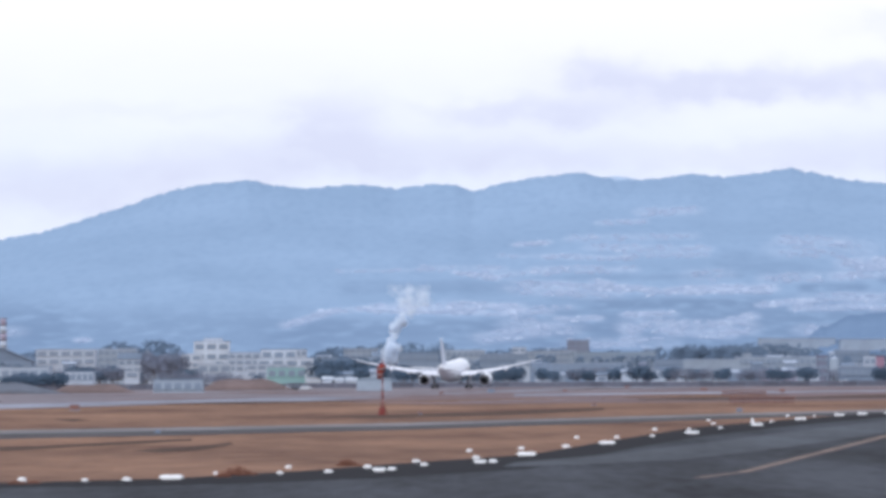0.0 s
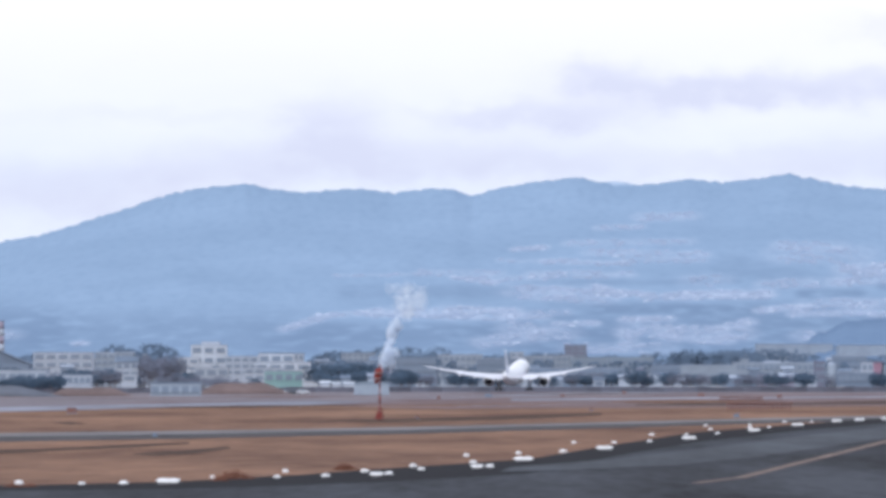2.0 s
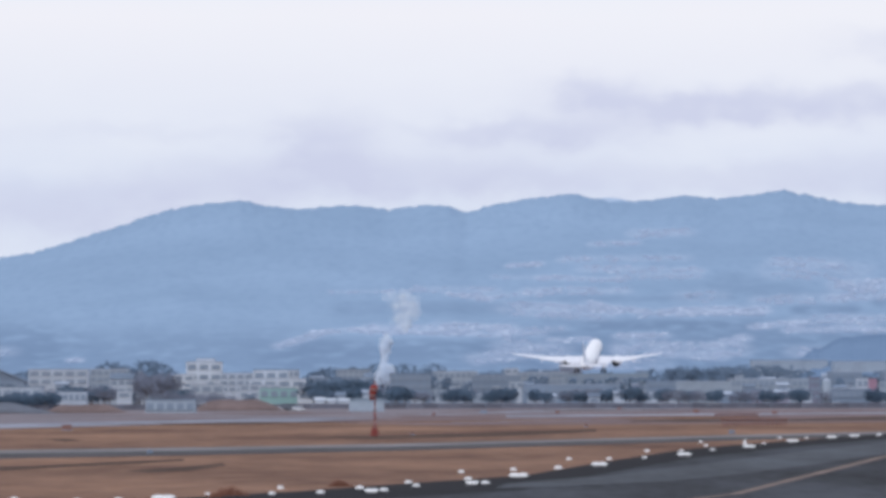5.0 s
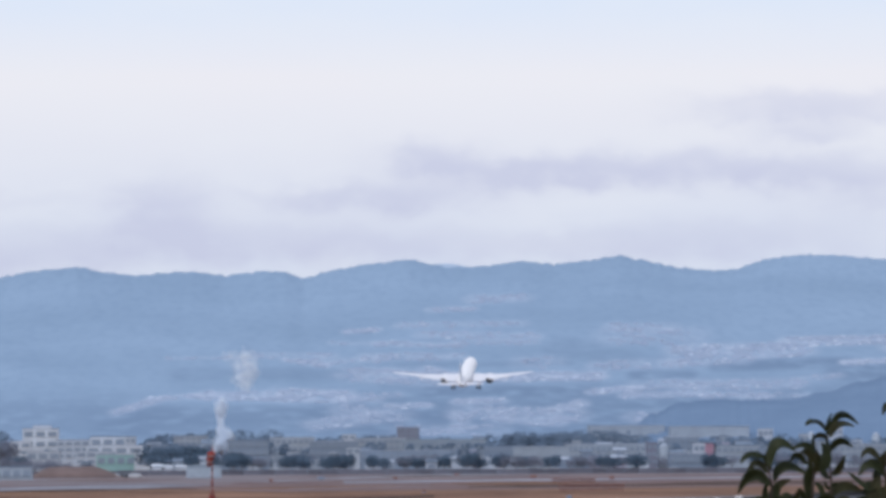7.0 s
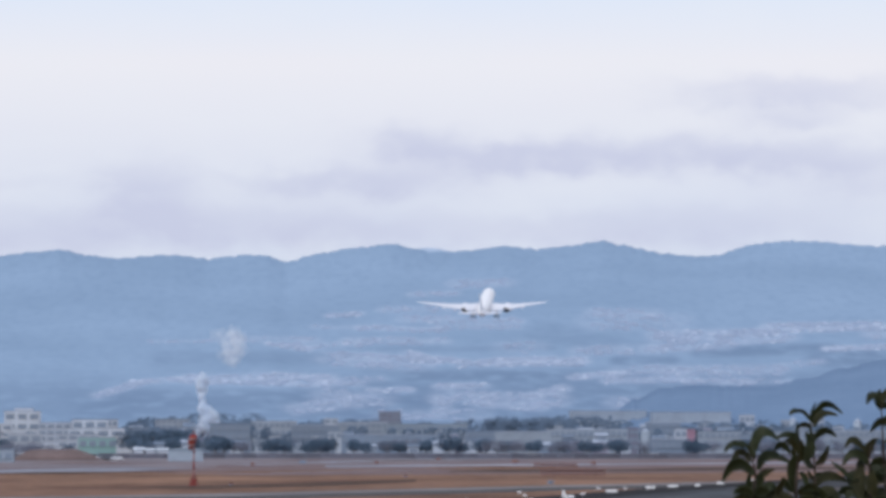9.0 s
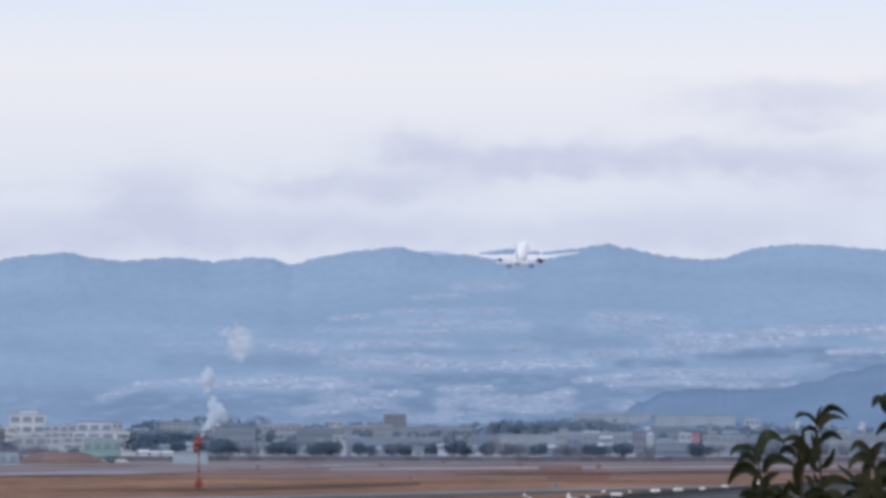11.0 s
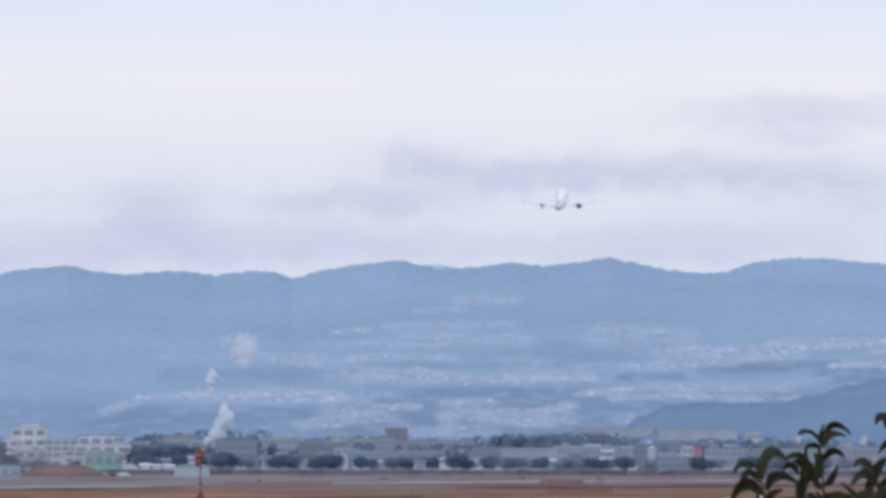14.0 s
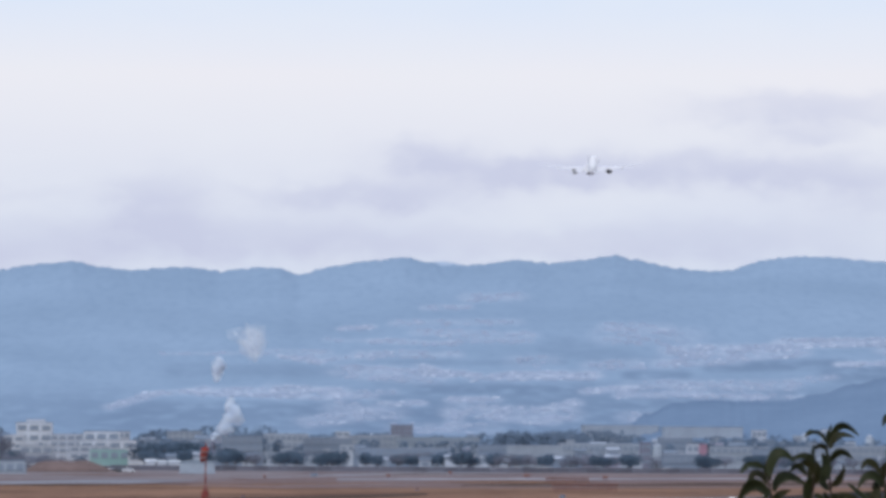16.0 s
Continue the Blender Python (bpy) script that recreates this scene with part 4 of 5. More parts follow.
M_WORN = mat("worn_grass", (.05, .034, .03), 1, scale=.08, col2=(.10, .064, .05), spec=.05, stretch=(1, .3, 1))
M_PINK = mat("pinkish_grass", (.232, .205, .225), 1, scale=.03, col2=(.15, .13, .148), spec=.05, stretch=(1, .3, 1))
patch("worn_grass", ((225, 813), (270, 816), (340, 812), (405, 803), (398, 799), (330, 806), (260, 810)), M_WORN, "dark worn strip in the dry grass")
patch("worn_grass", ((-260, 813), (0, 812), (120, 806), (250, 800), (330, 795), (330, 792), (200, 797), (60, 804), (-260, 808)), M_WORN, "dark worn strip in the dry grass")
patch("worn_grass", ((85, 757), (120, 761), (150, 759), (120, 756)), M_WORN, "dark worn patch in the dry grass")
patch("worn_grass", ((560, 753), (680, 757), (900, 752), (1060, 744), (1060, 740), (860, 747), (680, 751)), M_WORN, "dark worn strip in the dry grass")
patch("far_grass", ((-300, 740), (0, 733), (200, 729), (537, 722), (720, 717), (1000, 711), (1300, 708), (2100, 702), (2100, 694), (1300, 697), (600, 700), (-300, 708)), M_PINK, "pinkish dry grass beyond the runway")
patch("worn_grass", ((1120, 727), (1260, 727), (1600, 724), (1900, 721), (1900, 717), (1600, 719), (1260, 722), (1120, 725)), M_WORN, "dark worn strip in the dry grass")
patch("worn_grass", ((-300, 800), (-100, 799), (-100, 794), (-300, 793)), M_WORN, "dark worn strip in the dry grass")

M_MAUVE = mat("mauve_grass", (.205, .148, .15), 1, scale=.03, col2=(.13, .092, .096), spec=.05, stretch=(1, .3, 1))
slab("far_grass", [G(u, v) for u, v in ((540, 726), (640, 730), (800, 733), (1200, 731), (2100, 724), (2100, 700), (1300, 704), (830, 713), (700, 719))], .01, .02, M_MAUVE, "mauve brown dry grass by the far runway", "grass")
slab("far_taxiway", [G(900, 719), G(1480, 714), G(2000, 710), G(2000, 707.5), G(1480, 711), G(900, 715)], .05, .05, M_RUNWAY, "pale grey taxiway at the far side", "taxiway")
rng = random.Random(21)
for k in range(26):   # thin streaks of worn and of drier grass across the far field
    u, v, w = rng.uniform(-200, 1800), rng.uniform(701, 734), rng.uniform(120, 460)
    v -= u * .008
    if v < 699:
        continue
    h = rng.uniform(.5, 1.3) * (v - 676) / 40
    slab("grass_streak", [G(u, v), G(u + w * .4, v + h - w * .004), G(u + w, v - w * .010), G(u + w * .5, v - h - w * .006)], .062 + k * .001, .06, rng.choice((M_WORN, M_MAUVE, M_GRASS, M_RUNWAY)), "thin worn streak in the far grass", "grass")
shoulder = edge
DROP = (5, 8, 12, 18, 23, 25, 21, 17, 12, 8, 5, 3)
inner = [Vector((p.x, EYE * F / (EYE * F / p.y + k), 0)) + Vector((p.x * (EYE * F / (EYE * F / p.y + k) / p.y - 1), 0, 0)) for p, k in zip(edge, DROP)]
slab("shoulder", shoulder + inner[::-1], .045, .045, M_EDGE, "black sealed shoulder of the taxiway", "shoulder")
line = [G(1227, 865), G(1308, 855), G(1403, 831), G(1480, 812), G(1568, 790), G(1700, 768), G(1900, 748)]
slab("taxi_line", [p + Vector((-.08 - .0009 * p.y, 0, 0)) for p in line] + [p + Vector((.08 + .0009 * p.y, 0, 0)) for p in line[::-1]], .045, .045, M_LINE, "faded tan taxiway line", "marking")
# sheen on the pavement, painted as a band of paler blue-grey asphalt
M_SHEEN = mat("asphalt_painted_sheen", (.066, .073, .089), .75, scale=.11, col2=(.024, .026, .033), spec=.12, stretch=(1, .12, 1))
slab("asphalt_sheen", [G(880, 845), G(1000, 843), G(1180, 835), G(1330, 820), G(1500, 796), G(1700, 764), G(1700, 752), G(1568, 764), G(1400, 783), G(1250, 802), G(1080, 823), G(900, 838)], .06, .05, M_SHEEN, "pale band of sheen painted on the taxiway", "taxiway")

# white edge markers: across, down, width, kind
MARKERS = ((30, 866, 20, 0), (141, 868, 16, 0), (215, 867, 22, 0), (294, 865, 46, 1), (372, 856, 10, 0), (486, 856, 16, 0), (501, 845, 14, 0), (572, 854, 20, 0), (641, 846, 20, 0), (662, 852, 26, 1), (684, 850, 20, 0),
           (727, 836, 18, 0), (741, 842, 18, 0), (821, 817, 14, 0), (833, 830, 18, 0), (840, 838, 24, 1), (863, 837, 20, 0), (913, 813, 14, 0), (922, 825, 38, 1), (992, 810, 18, 0), (1011, 794, 12, 0), (1065, 805, 32, 1),
           (1082, 794, 12, 0), (1145, 792, 12, 0), (1149, 780, 12, 0), (1210, 780, 10, 0), (1215, 787, 28, 1), (1244, 764, 9, 0), (1253, 770, 10, 0), (1265, 778, 12, 0), (1322, 768, 9, 2), (1330, 773, 24, 1), (1356, 767, 10, 0),
           (1384, 757, 9, 0), (1407, 763, 24, 1), (1431, 757, 7, 0), (1476, 756, 20, 1), (1516, 754, 20, 1), (1560, 752, 14, 0), (1600, 748, 14, 1), (1660, 742, 12, 0))


def marker(u, v, w, kind):
    p = G(u, v)
    sc = p.y / F
    r = w * sc / 2 * .78
    t = thing("edge_marker", ("white domed edge light on a concrete pad", "long white concrete light base beside the taxiway", "white marker board on a concrete base")[kind], "airfield light", pose(p.x, p.y, .03), "airfield edge markers")
    bm = bmesh.new()
    if kind == 0:
        loft(bm, [ring((0, 0, z), r * k, 14, "z") for z, k in ((-.03, 1), (.10, 1), (.13, .92), (.13, .6))])
    else:
        box(bm, -r, r, -.45, .45, -.03, .17, .05)
    part("pad", bm, M_PAD, t)
    bm = bmesh.new()
    if kind == 2:
        box(bm, -r * .5, r * .5, -.06, .06, .1, .55, .02)
        part("board", bm, M_PAD, t)
    else:
        for x in ((0,) if kind == 0 else (-r * .5, r * .5)):
            k = min(r, .5)
            loft(bm, [ring((x, 0, .11 + .34 * k * math.sin(a)), max(.02, .86 * k * math.cos(a)), 12, "z") for a in (0, .3, .6, .9, 1.2, 1.45)])
        part("dome", bm, M_PAD, t, smooth=True)


for m in MARKERS:
    marker(*m)


def build_mast():
    p = G(668, 752)
    sc = p.y / F
    h = 98 * sc
    t = thing("windsock_mast", "red and white mast with a limp orange windsock", "windsock", pose(p.x, p.y, 0))
    n = 7
    for i in range(n):
        bm = bmesh.new()
        tube(bm, (0, 0, h * i / n), (0, 0, h * (i + 1) / n), .16 - .01 * i, .16 - .01 * (i + 1), 10)
        part("mast_section", bm, M_RED if i % 2 == 0 else M_PWHITE, t, smooth=True)
    bm = bmesh.new()
    for a in range(4):
        q = a * math.pi / 2 + .5
        tube(bm, (math.cos(q) * .75, math.sin(q) * .75, -.1), (0, 0, h * .3), .05, .04, 6)
    part("brace", bm, M_RED, t)
    bm = bmesh.new()
    box(bm, -.5, .35, -.3, .3, 0, 1.0, .04)
    part("control_box", bm, M_RED, t)
    bm = bmesh.new()
    tube(bm, (0, 0, h - .9), (-.6, 0, h - .75), .03, .03, 6)
    for k in range(10):
        a = 2 * math.pi * k / 10
        tube(bm, (.45 * math.cos(a), .45 * math.sin(a), h - .8), (.45 * math.cos(a + .63), .45 * math.sin(a + .63), h - .8), .03, .03, 6)
    part("hoop", bm, M_RED, t)
    bm = bmesh.new()
    rows = [(-.05, -.6, .45), (-.14, -1.05, .6), (-.24, -1.45, .58), (-.32, -1.85, .48), (-.42, -2.3, .36), (-.5, -2.7, .22)]
    loft(bm, [ring((x, 0, h + z), r * .97, 12, "z") for x, z, r in rows])
    sock = part("windsock", bm, M_SOCK, t, "limp orange and white windsock", smooth=True)
    for k in (1, 3):
        bm = bmesh.new()
        loft(bm, [ring((x, 0, h + z), r, 12, "z") for x, z, r in rows[k:k + 2]])
        part("band", bm, M_BAND, sock, "faded white cloth band", smooth=True)
    bm = bmesh.new()
    tube(bm, (0, 0, h - .05), (0, 0, h + 1.1), .03, .015, 6)
    part("lightning_rod", bm, M_GREY, t)


M_BAND = mat("faded_white_cloth", (.34, .205, .205), .9, scale=1.5, var=.2, spec=.1, soft=.25)
M_SOCK = mat("orange_cloth", (.38, .06, .045), .9, scale=1.5, var=.35, spec=.1, soft=.25)
build_mast()


def build_antenna_array(u0, u1, v, n, h, name, label):
    a, b = G(u0, v), G(u1, v)
    t = thing(name, label, "antenna", pose((a.x + b.x) / 2, a.y, 0))
    w = b.x - a.x
    for i in range(n):
        x = -w / 2 + w * i / (n - 1)
        bm = bmesh.new()
        tube(bm, (x, 0, -.1), (x, 0, h), .07, .07, 6)
        box(bm, x - .22, x + .22, -.6, .6, h - .12, h + .12, .03)
        part("dipole", bm, M_FADE, t)
    for z in (h * .35, h * .75):
        bm = bmesh.new()
        box(bm, -w / 2, w / 2, -.05, .05, z, z + .22)
        part("rail", bm, M_FADE, t)


M_FADE = mat("faded_orange", (.265, .145, .13), .9, scale=.8, var=.3, spec=.1)
build_antenna_array(1283, 1395, 738, 15, 1.5, "localizer_array", "low orange antenna array on the dry grass")
build_antenna_array(1270, 1345, 722, 11, 1.3, "localizer_array", "low orange antenna array on the dry grass")


def cabinet(u, v, w, h, material, label):
    p = G(u, v)
    sc = p.y / F
    t = thing("equipment_cabinet", label, "cabinet", pose(p.x, p.y, 0), "equipment cabinets")
    bm = bmesh.new()
    box(bm, -w * sc / 2, w * sc / 2, -.5, .5, .12, h * sc, .04)
    part("body", bm, material, t)
    bm = bmesh.new()
    box(bm, -w * sc / 2 - .06, w * sc / 2 + .06, -.56, .56, h * sc, h * sc + .09, .02)
    part("lid", bm, material, t)
    bm = bmesh.new()
    box(bm, -w * sc / 2 - .1, w * sc / 2 + .1, -.6, .6, -.1, .12, .02)
    part("plinth", bm, M_GREYW, t)


for u, v, w, h in ((123, 741, 16, 9), (1236, 712, 11, 6), (1375, 714, 9, 6), (991, 713, 7, 5), (772, 716, 6, 5), (1100, 707, 6, 5), (1042, 736, 5, 4), (734, 750, 5, 4)):
    cabinet(u, v, w, h, M_FADE, "faded red equipment cabinet on the grass")
for u, v, w, h in ((1299, 748, 9, 5), (270, 782, 6, 4), (860, 712, 12, 5)):
    cabinet(u, v, w, h, M_GREYW, "small grey equipment cabinet on the grass")


def car(u, v, d, material, long=4.4, tall=1.5, label="parked car at the airfield edge"):
    p = P(u, 0, d)
    t = thing("car" if tall < 2 else "van", label, "vehicle", pose(p.x, p.y, 0), "parked vehicles")
    bm = bmesh.new()
    L, H = long / 2, tall
    prof = [(-L, .35), (-L, H * .58), (-L * .72, H * .62), (-L * .5, H), (L * .45, H), (L * .72, H * .62), (L, H * .52), (L, .35)] if tall < 2 else [(-L, .35), (-L, H * .9), (-L * .95, H), (L * .6, H), (L * .85, H * .6), (L, H * .5), (L, .35)]
    loft(bm, [[(x, y, z) for x, z in prof] for y in (-.85, .85)])
    part("body", bm, material, t)
    bm = bmesh.new()
    box(bm, -L * .5, L * .5, -.87, .87, H * .64, H * .9, .02)
    part("window_band", bm, M_GLASS, t)
    for x in (-L * .62, L * .62):
        for y in (-.75, .75):
            bm = bmesh.new()
            loft(bm, [[(x + .33 * math.cos(a * .524), y + dy, .33 + .33 * math.sin(a * .524)) for a in range(12)] for dy in (-.12, .12)])
            part("wheel", bm, M_TYRE, t)


M_CARD = mat("dark_car_paint", (.06, .065, .08), .4, scale=1)
M_CARW = mat("white_car_paint", (.65, .67, .72), .4, scale=1, var=.08)
rng = random.Random(8)
for i in range(15):
    u = 420 + i * 8 + rng.uniform(-2, 2)
    car(u, 0, 1660 + rng.uniform(-6, 6), rng.choice((M_CARD, M_CARD, M_CARW)), 4.4, 1.5, "parked car beside the factory")
for i in range(24):
    u = 1180 + i * 14 + rng.uniform(-4, 4)
    car(u, 0, 1900 + rng.uniform(-6, 6), rng.choice((M_CARD, M_CARW, M_CARW)), 4.6, rng.choice((1.5, 2.1)), "parked vehicle in front of the terminal")


def build_fence(u0, u1, d, label):
    """A dark perimeter fence with posts and a mesh band."""
    a, b = P(u0, 0, d), P(u1, 0, d)
    t = thing("fence", label, "fence", pose((a.x + b.x) / 2, d, 0))
    w = b.x - a.x
    n = max(4, int(w / 6))
    bm = bmesh.new()
    box(bm, -.06, .06, -.06, .06, -.1, 2.3)
    me = mesh_of("post", bm, M_GREYW)
    for i in range(n + 1):
        o = new("post", me)
        o.parent = t
        o.location.x = -w / 2 + w * i / n
    bm = bmesh.new()
    box(bm, -.5 * w / n + .08, .5 * w / n - .08, .05, .08, .15, 2.1)
    me = mesh_of("panel", bm, M_FENCE)
    for i in range(n):
        o = new("panel", me)
        o.parent = t
        o.location.x = -w / 2 + w * (i + .5) / n


M_FENCE = mat("dark_fence_mesh", (.145, .15, .195), .9, scale=.3, var=.3, spec=.1, rnd=.3)
build_fence(500, 1900, 1830, "dark perimeter fence at the far edge of the airfield")
build_fence(-150, 500, 1720, "dark perimeter fence at the far edge of the airfield")


def build_weed(u, v, w, h, seed):
    p = G(u, v)
    sc = p.y / F
    rng = random.Random(seed)
    t = thing("weed_clump", "reddish brown dry weed clump on the grass edge", "weeds", pose(p.x, p.y, 0))
    verts, faces = [], []
    for k in range(230):
        x, y = rng.gauss(0, .26) * w * sc, rng.gauss(0, .5)
        hh = h * sc * .8 * rng.uniform(.15, 1) * math.exp(-(x / (w * sc * .45)) ** 2)
        lx, ly = rng.gauss(0, .2) * hh, rng.gauss(0, .2) * hh
        i = len(verts)
        verts += [(x - .018, y, -.05), (x + .018, y, -.05), (x + lx + .012, y + ly, hh), (x + lx - .012, y + ly, hh), (x, y + .03, hh * .3)]
        faces += [(i, i + 1, i + 2, i + 3), (i + 1, i + 4, i + 2), (i + 4, i, i + 3)]
    me = bpy.data.meshes.new("tuft")
    me.from_pydata(verts, [], faces)
    me.materials.append(M_TWIG)
    o = tagged(new("tuft", me), kind="stuff")
    o.parent = t


for i, a in enumerate(((410, 858, 74, 24), (606, 841, 44, 16), (50, 871, 30, 8), (385, 861, 30, 12), (20, 872, 40, 9))):
    build_weed(*a, i)

# ---- steam ----
SU, SV, SD = 680, 648, 2380
STEAM = (  # half width, half height, flecks; then rows of seconds, across, up from the stack's mouth
    (30, 26, 420, ((0, 22, 114), (6, 28, 146), (9, 42, 162), (12.5, 44, 176), (16, 50, 186))),
    (28, 28, 420, ((0, 56, 104), (6, 50, 128), (9, 62, 146), (12.5, 68, 164), (16, 74, 180))),
    (26, 28, 380, ((0, 33, 86), (6, 42, 104), (9, 54, 126), (12.5, 62, 146), (16, 72, 158))),
    (13, 17, 420, ((0, 23, 62), (6, 8, 64), (9, 4, 82), (12.5, 8, 106), (16, 12, 132))),
    (16, 18, 430, ((0, 14, 42), (3.6, 12, 42), (6, 9, 44), (9, 6, 62), (12.5, 10, 88), (16, 12, 116))),
    (17, 18, 430, ((0, 8, 22), (3.6, 9, 22), (6, 10, 24), (9, 9, 38), (12.5, 29, 54), (16, 36, 62))),
    (18, 15, 450, ((0, 4, 10), (6, 8, 8), (9, 14, 16), (12.5, 24, 34), (16, 34, 40))),
    (15, 13, 440, ((0, 1, -4), (6, 4, -4), (9, 9, 2), (12.5, 14, 14), (16, 22, 20))),
    (10, 10, 380, ((0, -1, -14), (6, -1, -12), (9, 1, -8), (12.5, 2, 0), (16, 6, 4))))



def build_steam(k, a, b, n):
    """One drifting puff of fine white droplets, thin at its rim."""
    rng = random.Random(40 + k)
    sc = SD / F
    verts, faces = [], []
    lobes = [(Vector((rng.uniform(-.5, .5), rng.uniform(-.5, .5), rng.uniform(-.55, .55))), rng.uniform(.4, .75)) for _ in range(6)]
    for _ in range(int(n * (2.0 if k < 3 else 5))):
        c0, r0 = rng.choice(lobes)
        v = Vector((rng.gauss(0, 1), rng.gauss(0, 1), rng.gauss(0, 1)))
        v = v.normalized() * r0 * rng.random() ** .75
        q = c0 + v
        c = Vector((q.x * a * sc, q.y * a * sc * 2.6, q.z * b * sc))
        s = rng.uniform(.10, .30)
        i = len(verts)
        for d in ((1, 0, 0), (-1, 0, 0), (0, 1, 0), (0, -1, 0), (0, 0, 1), (0, 0, -1)):
            verts.append(c + Vector(d) * s * rng.uniform(.7, 1.3))
        faces += [(i, i + 2, i + 4), (i + 2, i + 1, i + 4), (i + 1, i + 3, i + 4), (i + 3, i, i + 4), (i + 2, i, i + 5), (i + 1, i + 2, i + 5), (i + 3, i + 1, i + 5), (i, i + 3, i + 5)]
    me = bpy.data.meshes.new("steam_puff")
    me.from_pydata(verts, [], faces)
    me.materials.append(M_STEAM)
    return tagged(new("steam_puff", me), "white steam puff drifting up from the stack", "steam", "steam puffs", "stuff")


PUFFS = [build_steam(k, a, b, n) for k, (a, b, n, _) in enumerate(STEAM)]


def puff_rows(rows, k):
    return [(t, Matrix.Translation(P(SU + x, SV - y, SD + k * .6)) @ pose(0, 0, 0, 0, (k % 3 - 1) * t * .8, 0)) for t, x, y in rows]


# ---- shrub near the eye ----
SHD = 14.0


def at_shrub(x, y):
    """Sighting terms of a place in the shrub's own sketch plane."""
    return x + 301.7, y - 133.5


def leaf_mesh(base, bend, tip, width, seed):
    """An arching, slightly folded leaf along base, bend, tip (across, down), as wide as it looks."""
    rng = random.Random(seed)
    bm = bmesh.new()
    k = SHD / F
    p0, p1, p2 = (Vector(((x - base[0]) * k, 0, (base[1] - y) * k)) for x, y in (base, bend, tip))
    lean = rng.uniform(-.25, .25) * (p2 - p0).length
    p1.y, p2.y = lean * .5, lean
    n = 10
    tilt, fold, wave = rng.uniform(.3, .8) * rng.choice((-1, 1)), rng.uniform(.1, .35), rng.uniform(0, 6)
    rows = []
    for i in range(n + 1):
        q = i / n
        c = p0 * (1 - q) ** 2 + p1 * (2 * q * (1 - q)) + p2 * q * q
        t = ((p1 - p0) * (1 - q) + (p2 - p1) * q).normalized()
        side = Vector((-t.z, tilt, t.x)).normalized()
        up = t.cross(side)
        w = width * k / 2 * max(.03, math.sin(math.pi * (.04 + .93 * q) ** .85) ** .8)
        w *= 1 + .06 * math.sin(q * 11 + wave)
        rows.append([bm.verts.new(c + side * (w * g) + up * (abs(g) * w * fold)) for g in (-1, -.5, 0, .5, 1)])
    for a, b in zip(rows, rows[1:]):
        for j in range(4):
            bm.faces.new((a[j], a[j + 1], b[j + 1], b[j]))
    bmesh.ops.solidify(bm, geom=bm.faces[:], thickness=.0007)
    return mesh_of("leaf", bm, M_LEAF if seed % 3 else M_LEAF_OLIVE, True)


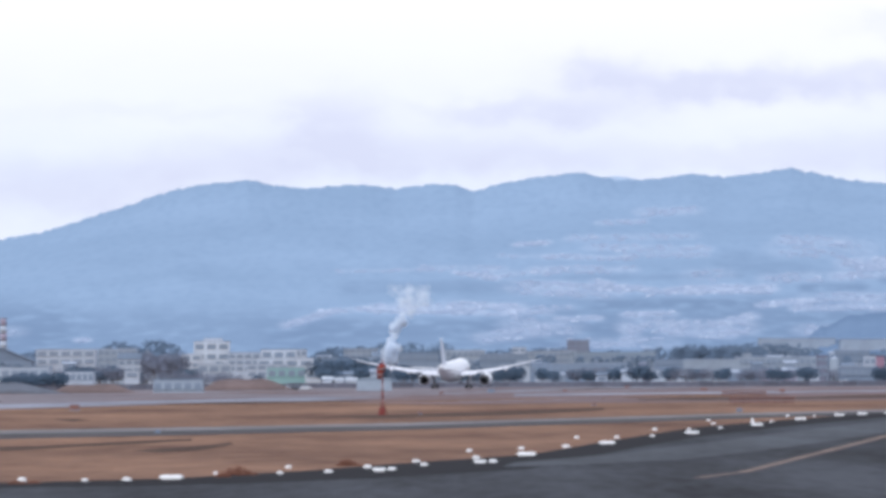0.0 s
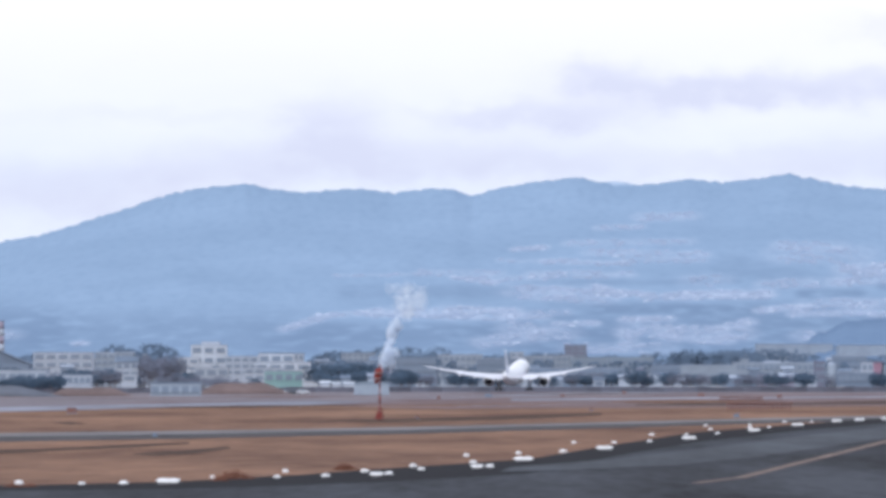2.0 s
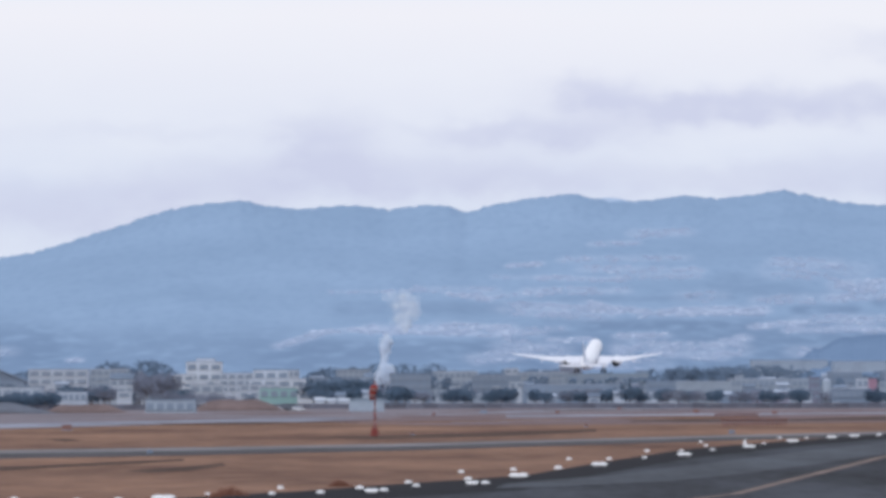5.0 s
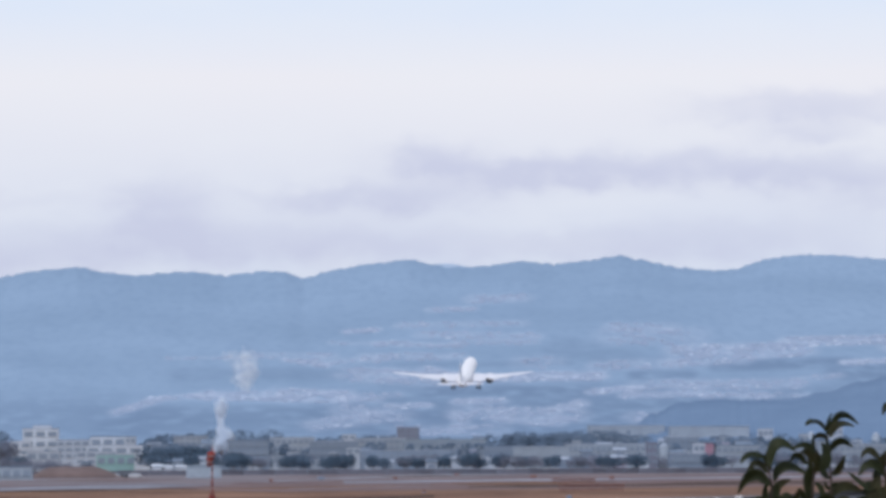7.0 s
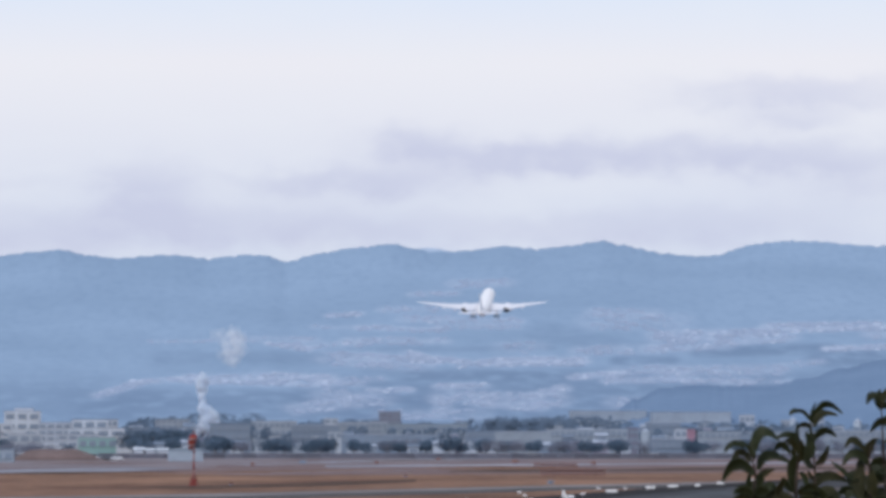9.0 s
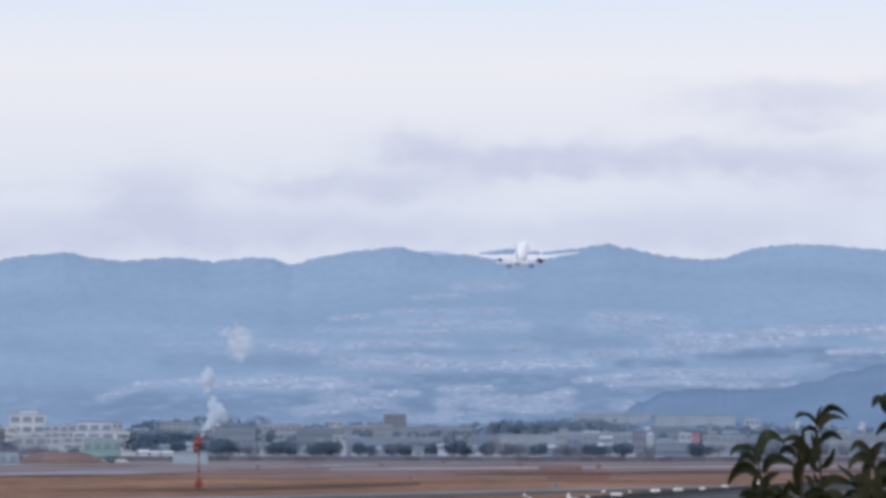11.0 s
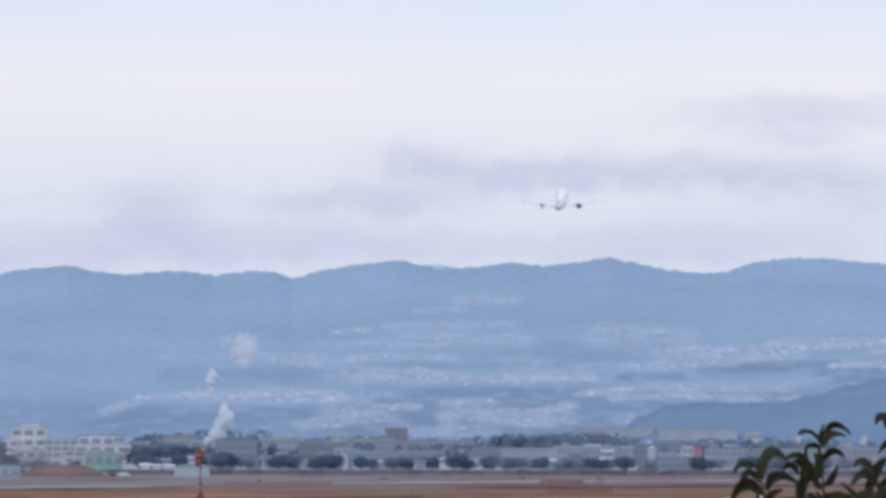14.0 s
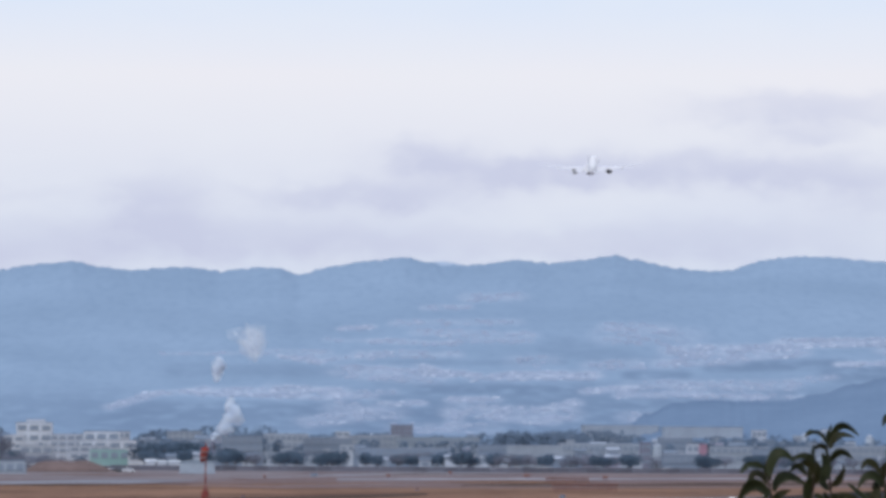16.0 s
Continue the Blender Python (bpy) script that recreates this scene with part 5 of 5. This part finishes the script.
M_LEAF_OLIVE = mat("olive_leaf", (.050, .047, .016), .55, scale=25, col2=(.026, .030, .011), spec=.25, rnd=.25)
SHOOTS = (  # the shoot's way from its foot to its tip; then its leaves: base, bend, tip, width
    (((1462, 900), (1463, 850), (1459, 800), (1456, 765)), (
        (1456, 768, 1453, 748, 1464, 731, 9), (1458, 770, 1472, 708, 1513, 752, 17), (1460, 776, 1468, 740, 1502, 756, 15), (1456, 770, 1440, 732, 1417, 754, 8), (1433, 748, 1424, 744, 1416, 754, 11), (1458, 778, 1444, 760, 1431, 779, 12),
        (1460, 804, 1478, 764, 1503, 793, 15), (1462, 848, 1442, 838, 1448, 808, 19), (1463, 842, 1480, 832, 1486, 806, 16), (1463, 864, 1466, 856, 1474, 857, 9), (1462, 868, 1455, 862, 1451, 851, 8), (1462, 884, 1478, 846, 1524, 874, 23),
        (1463, 800, 1455, 790, 1452, 776, 9))),
    (((1428, 905), (1431, 850), (1436, 805), (1432, 775)), (
        (1434, 802, 1427, 786, 1433, 767, 10), (1442, 836, 1462, 812, 1446, 784, 22), (1437, 826, 1424, 792, 1408, 801, 15), (1440, 812, 1424, 774, 1392, 797, 14), (1428, 826, 1416, 856, 1431, 894, 25), (1433, 838, 1444, 820, 1436, 796, 17),
        (1419, 823, 1403, 790, 1388, 820, 13), (1436, 858, 1450, 858, 1448, 888, 13), (1434, 845, 1428, 830, 1424, 812, 13), (1438, 890, 1452, 870, 1470, 890, 20), (1426, 892, 1408, 872, 1404, 864, 14))),
    (((1352, 905), (1357, 862), (1351, 825), (1352, 800)), (
        (1353, 824, 1356, 760, 1397, 799, 23), (1356, 832, 1346, 812, 1352, 795, 13), (1349, 817, 1326, 788, 1302, 820, 10), (1338, 812, 1316, 794, 1303, 820, 12), (1351, 838, 1330, 800, 1315, 841, 15), (1353, 860, 1322, 812, 1298, 873, 25),
        (1364, 852, 1372, 806, 1424, 842, 23), (1356, 888, 1362, 856, 1394, 850, 16), (1350, 900, 1336, 880, 1346, 852, 18), (1364, 902, 1388, 868, 1392, 888, 20), (1392, 898, 1398, 878, 1408, 864, 15), (1355, 902, 1335, 872, 1319, 894, 15),
        (1360, 890, 1372, 866, 1366, 856, 15), (1372, 905, 1390, 880, 1414, 898, 22))),
    (((1562, 905), (1561, 860), (1559, 830), (1563, 805)), (
        (1553, 820, 1528, 782, 1516, 812, 16), (1561, 846, 1532, 800, 1512, 844, 20), (1532, 870, 1512, 852, 1493, 836, 11), (1558, 834, 1552, 806, 1577, 795, 21), (1556, 872, 1526, 848, 1530, 884, 26), (1562, 852, 1580, 820, 1596, 852, 24),
        (1546, 902, 1534, 870, 1552, 842, 26), (1562, 906, 1528, 872, 1520, 904, 28), (1566, 880, 1584, 850, 1606, 880, 26), (1570, 900, 1560, 876, 1566, 852, 24), (1540, 896, 1516, 876, 1504, 896, 22), (1556, 842, 1546, 832, 1540, 850, 16))),
    (((1590, 905), (1586, 840), (1583, 770), (1582, 735)), (
        (1582, 738, 1566, 704, 1556, 735, 18), (1583, 735, 1592, 698, 1614, 724, 20), (1584, 742, 1596, 730, 1608, 756, 18), (1604, 774, 1578, 748, 1560, 785, 19), (1584, 768, 1602, 744, 1628, 772, 20), (1614, 806, 1596, 792, 1585, 804, 12),
        (1582, 745, 1574, 725, 1580, 708, 16), (1588, 850, 1610, 820, 1632, 850, 24), (1588, 860, 1570, 838, 1560, 862, 22), (1590, 890, 1612, 864, 1634, 892, 26))))


def build_shrub():
    foot = P(1780, 0, SHD)
    o = Vector((foot.x, foot.y, 4.3))
    t = thing("shrub", "evergreen shrub with glossy drooping leaves on the bank", "shrub", pose(*o))
    rng = random.Random(3)
    bm = bmesh.new()
    tube(bm, (0, 0, -.1), (.02, 0, .7), .022, .016, 8)
    feet = [P(*at_shrub(*way[0]), SHD) - o for way, _ in SHOOTS]
    for f in feet:
        tube(bm, (.02 * rng.random(), 0, .65), f, .012, .005, 8)
    part("trunk", bm, M_STEM, t, smooth=True)
    seed = 0
    for way, leaves in SHOOTS:
        pts = [P(*at_shrub(*p), SHD) - o for p in way]
        bm = bmesh.new()
        for k, (a, b) in enumerate(zip(pts, pts[1:])):
            tube(bm, a, b, .0044 - .0009 * k, .0035 - .0009 * k, 8)
        stem = part("stem", bm, M_STEM, t, smooth=True)
        lower = tuple((x, y, x + dx * .5, y - rng.uniform(12, 30), x + dx, y + rng.uniform(-6, 14), rng.uniform(18, 27)) for x, y, dx in
                      ((way[0][0] + rng.uniform(-6, 6), rng.uniform(895, 945), rng.choice((-1, 1)) * rng.uniform(22, 46)) for _ in range(11)))
        for bx, by, cx, cy, tx, ty, w in leaves + lower:
            seed += 1
            lf = new("leaf", leaf_mesh((bx, by), (cx, cy), (tx, ty), w, seed))
            lf.parent = stem
            lf.location = P(*at_shrub(bx, by), SHD) - o + Vector((0, rng.uniform(-.03, .03), 0))
    return t


shrub = build_shrub()


# ---- what moves ----
def motions():
    walk(airliner, flight_rows())
    for leg, place, fx, fy in GEAR:   # the legs fold away in the climb
        walk(leg, [(t, pose(*place, fx * k, fy * k, 0)) for t, k in ((0, 0), (11.0, 0), (12.5, 40), (14.0, 84), (16.0, 84))])
    for k, (puff, spec) in enumerate(zip(PUFFS, STEAM)):
        walk(puff, puff_rows(spec[3], k))


motions()
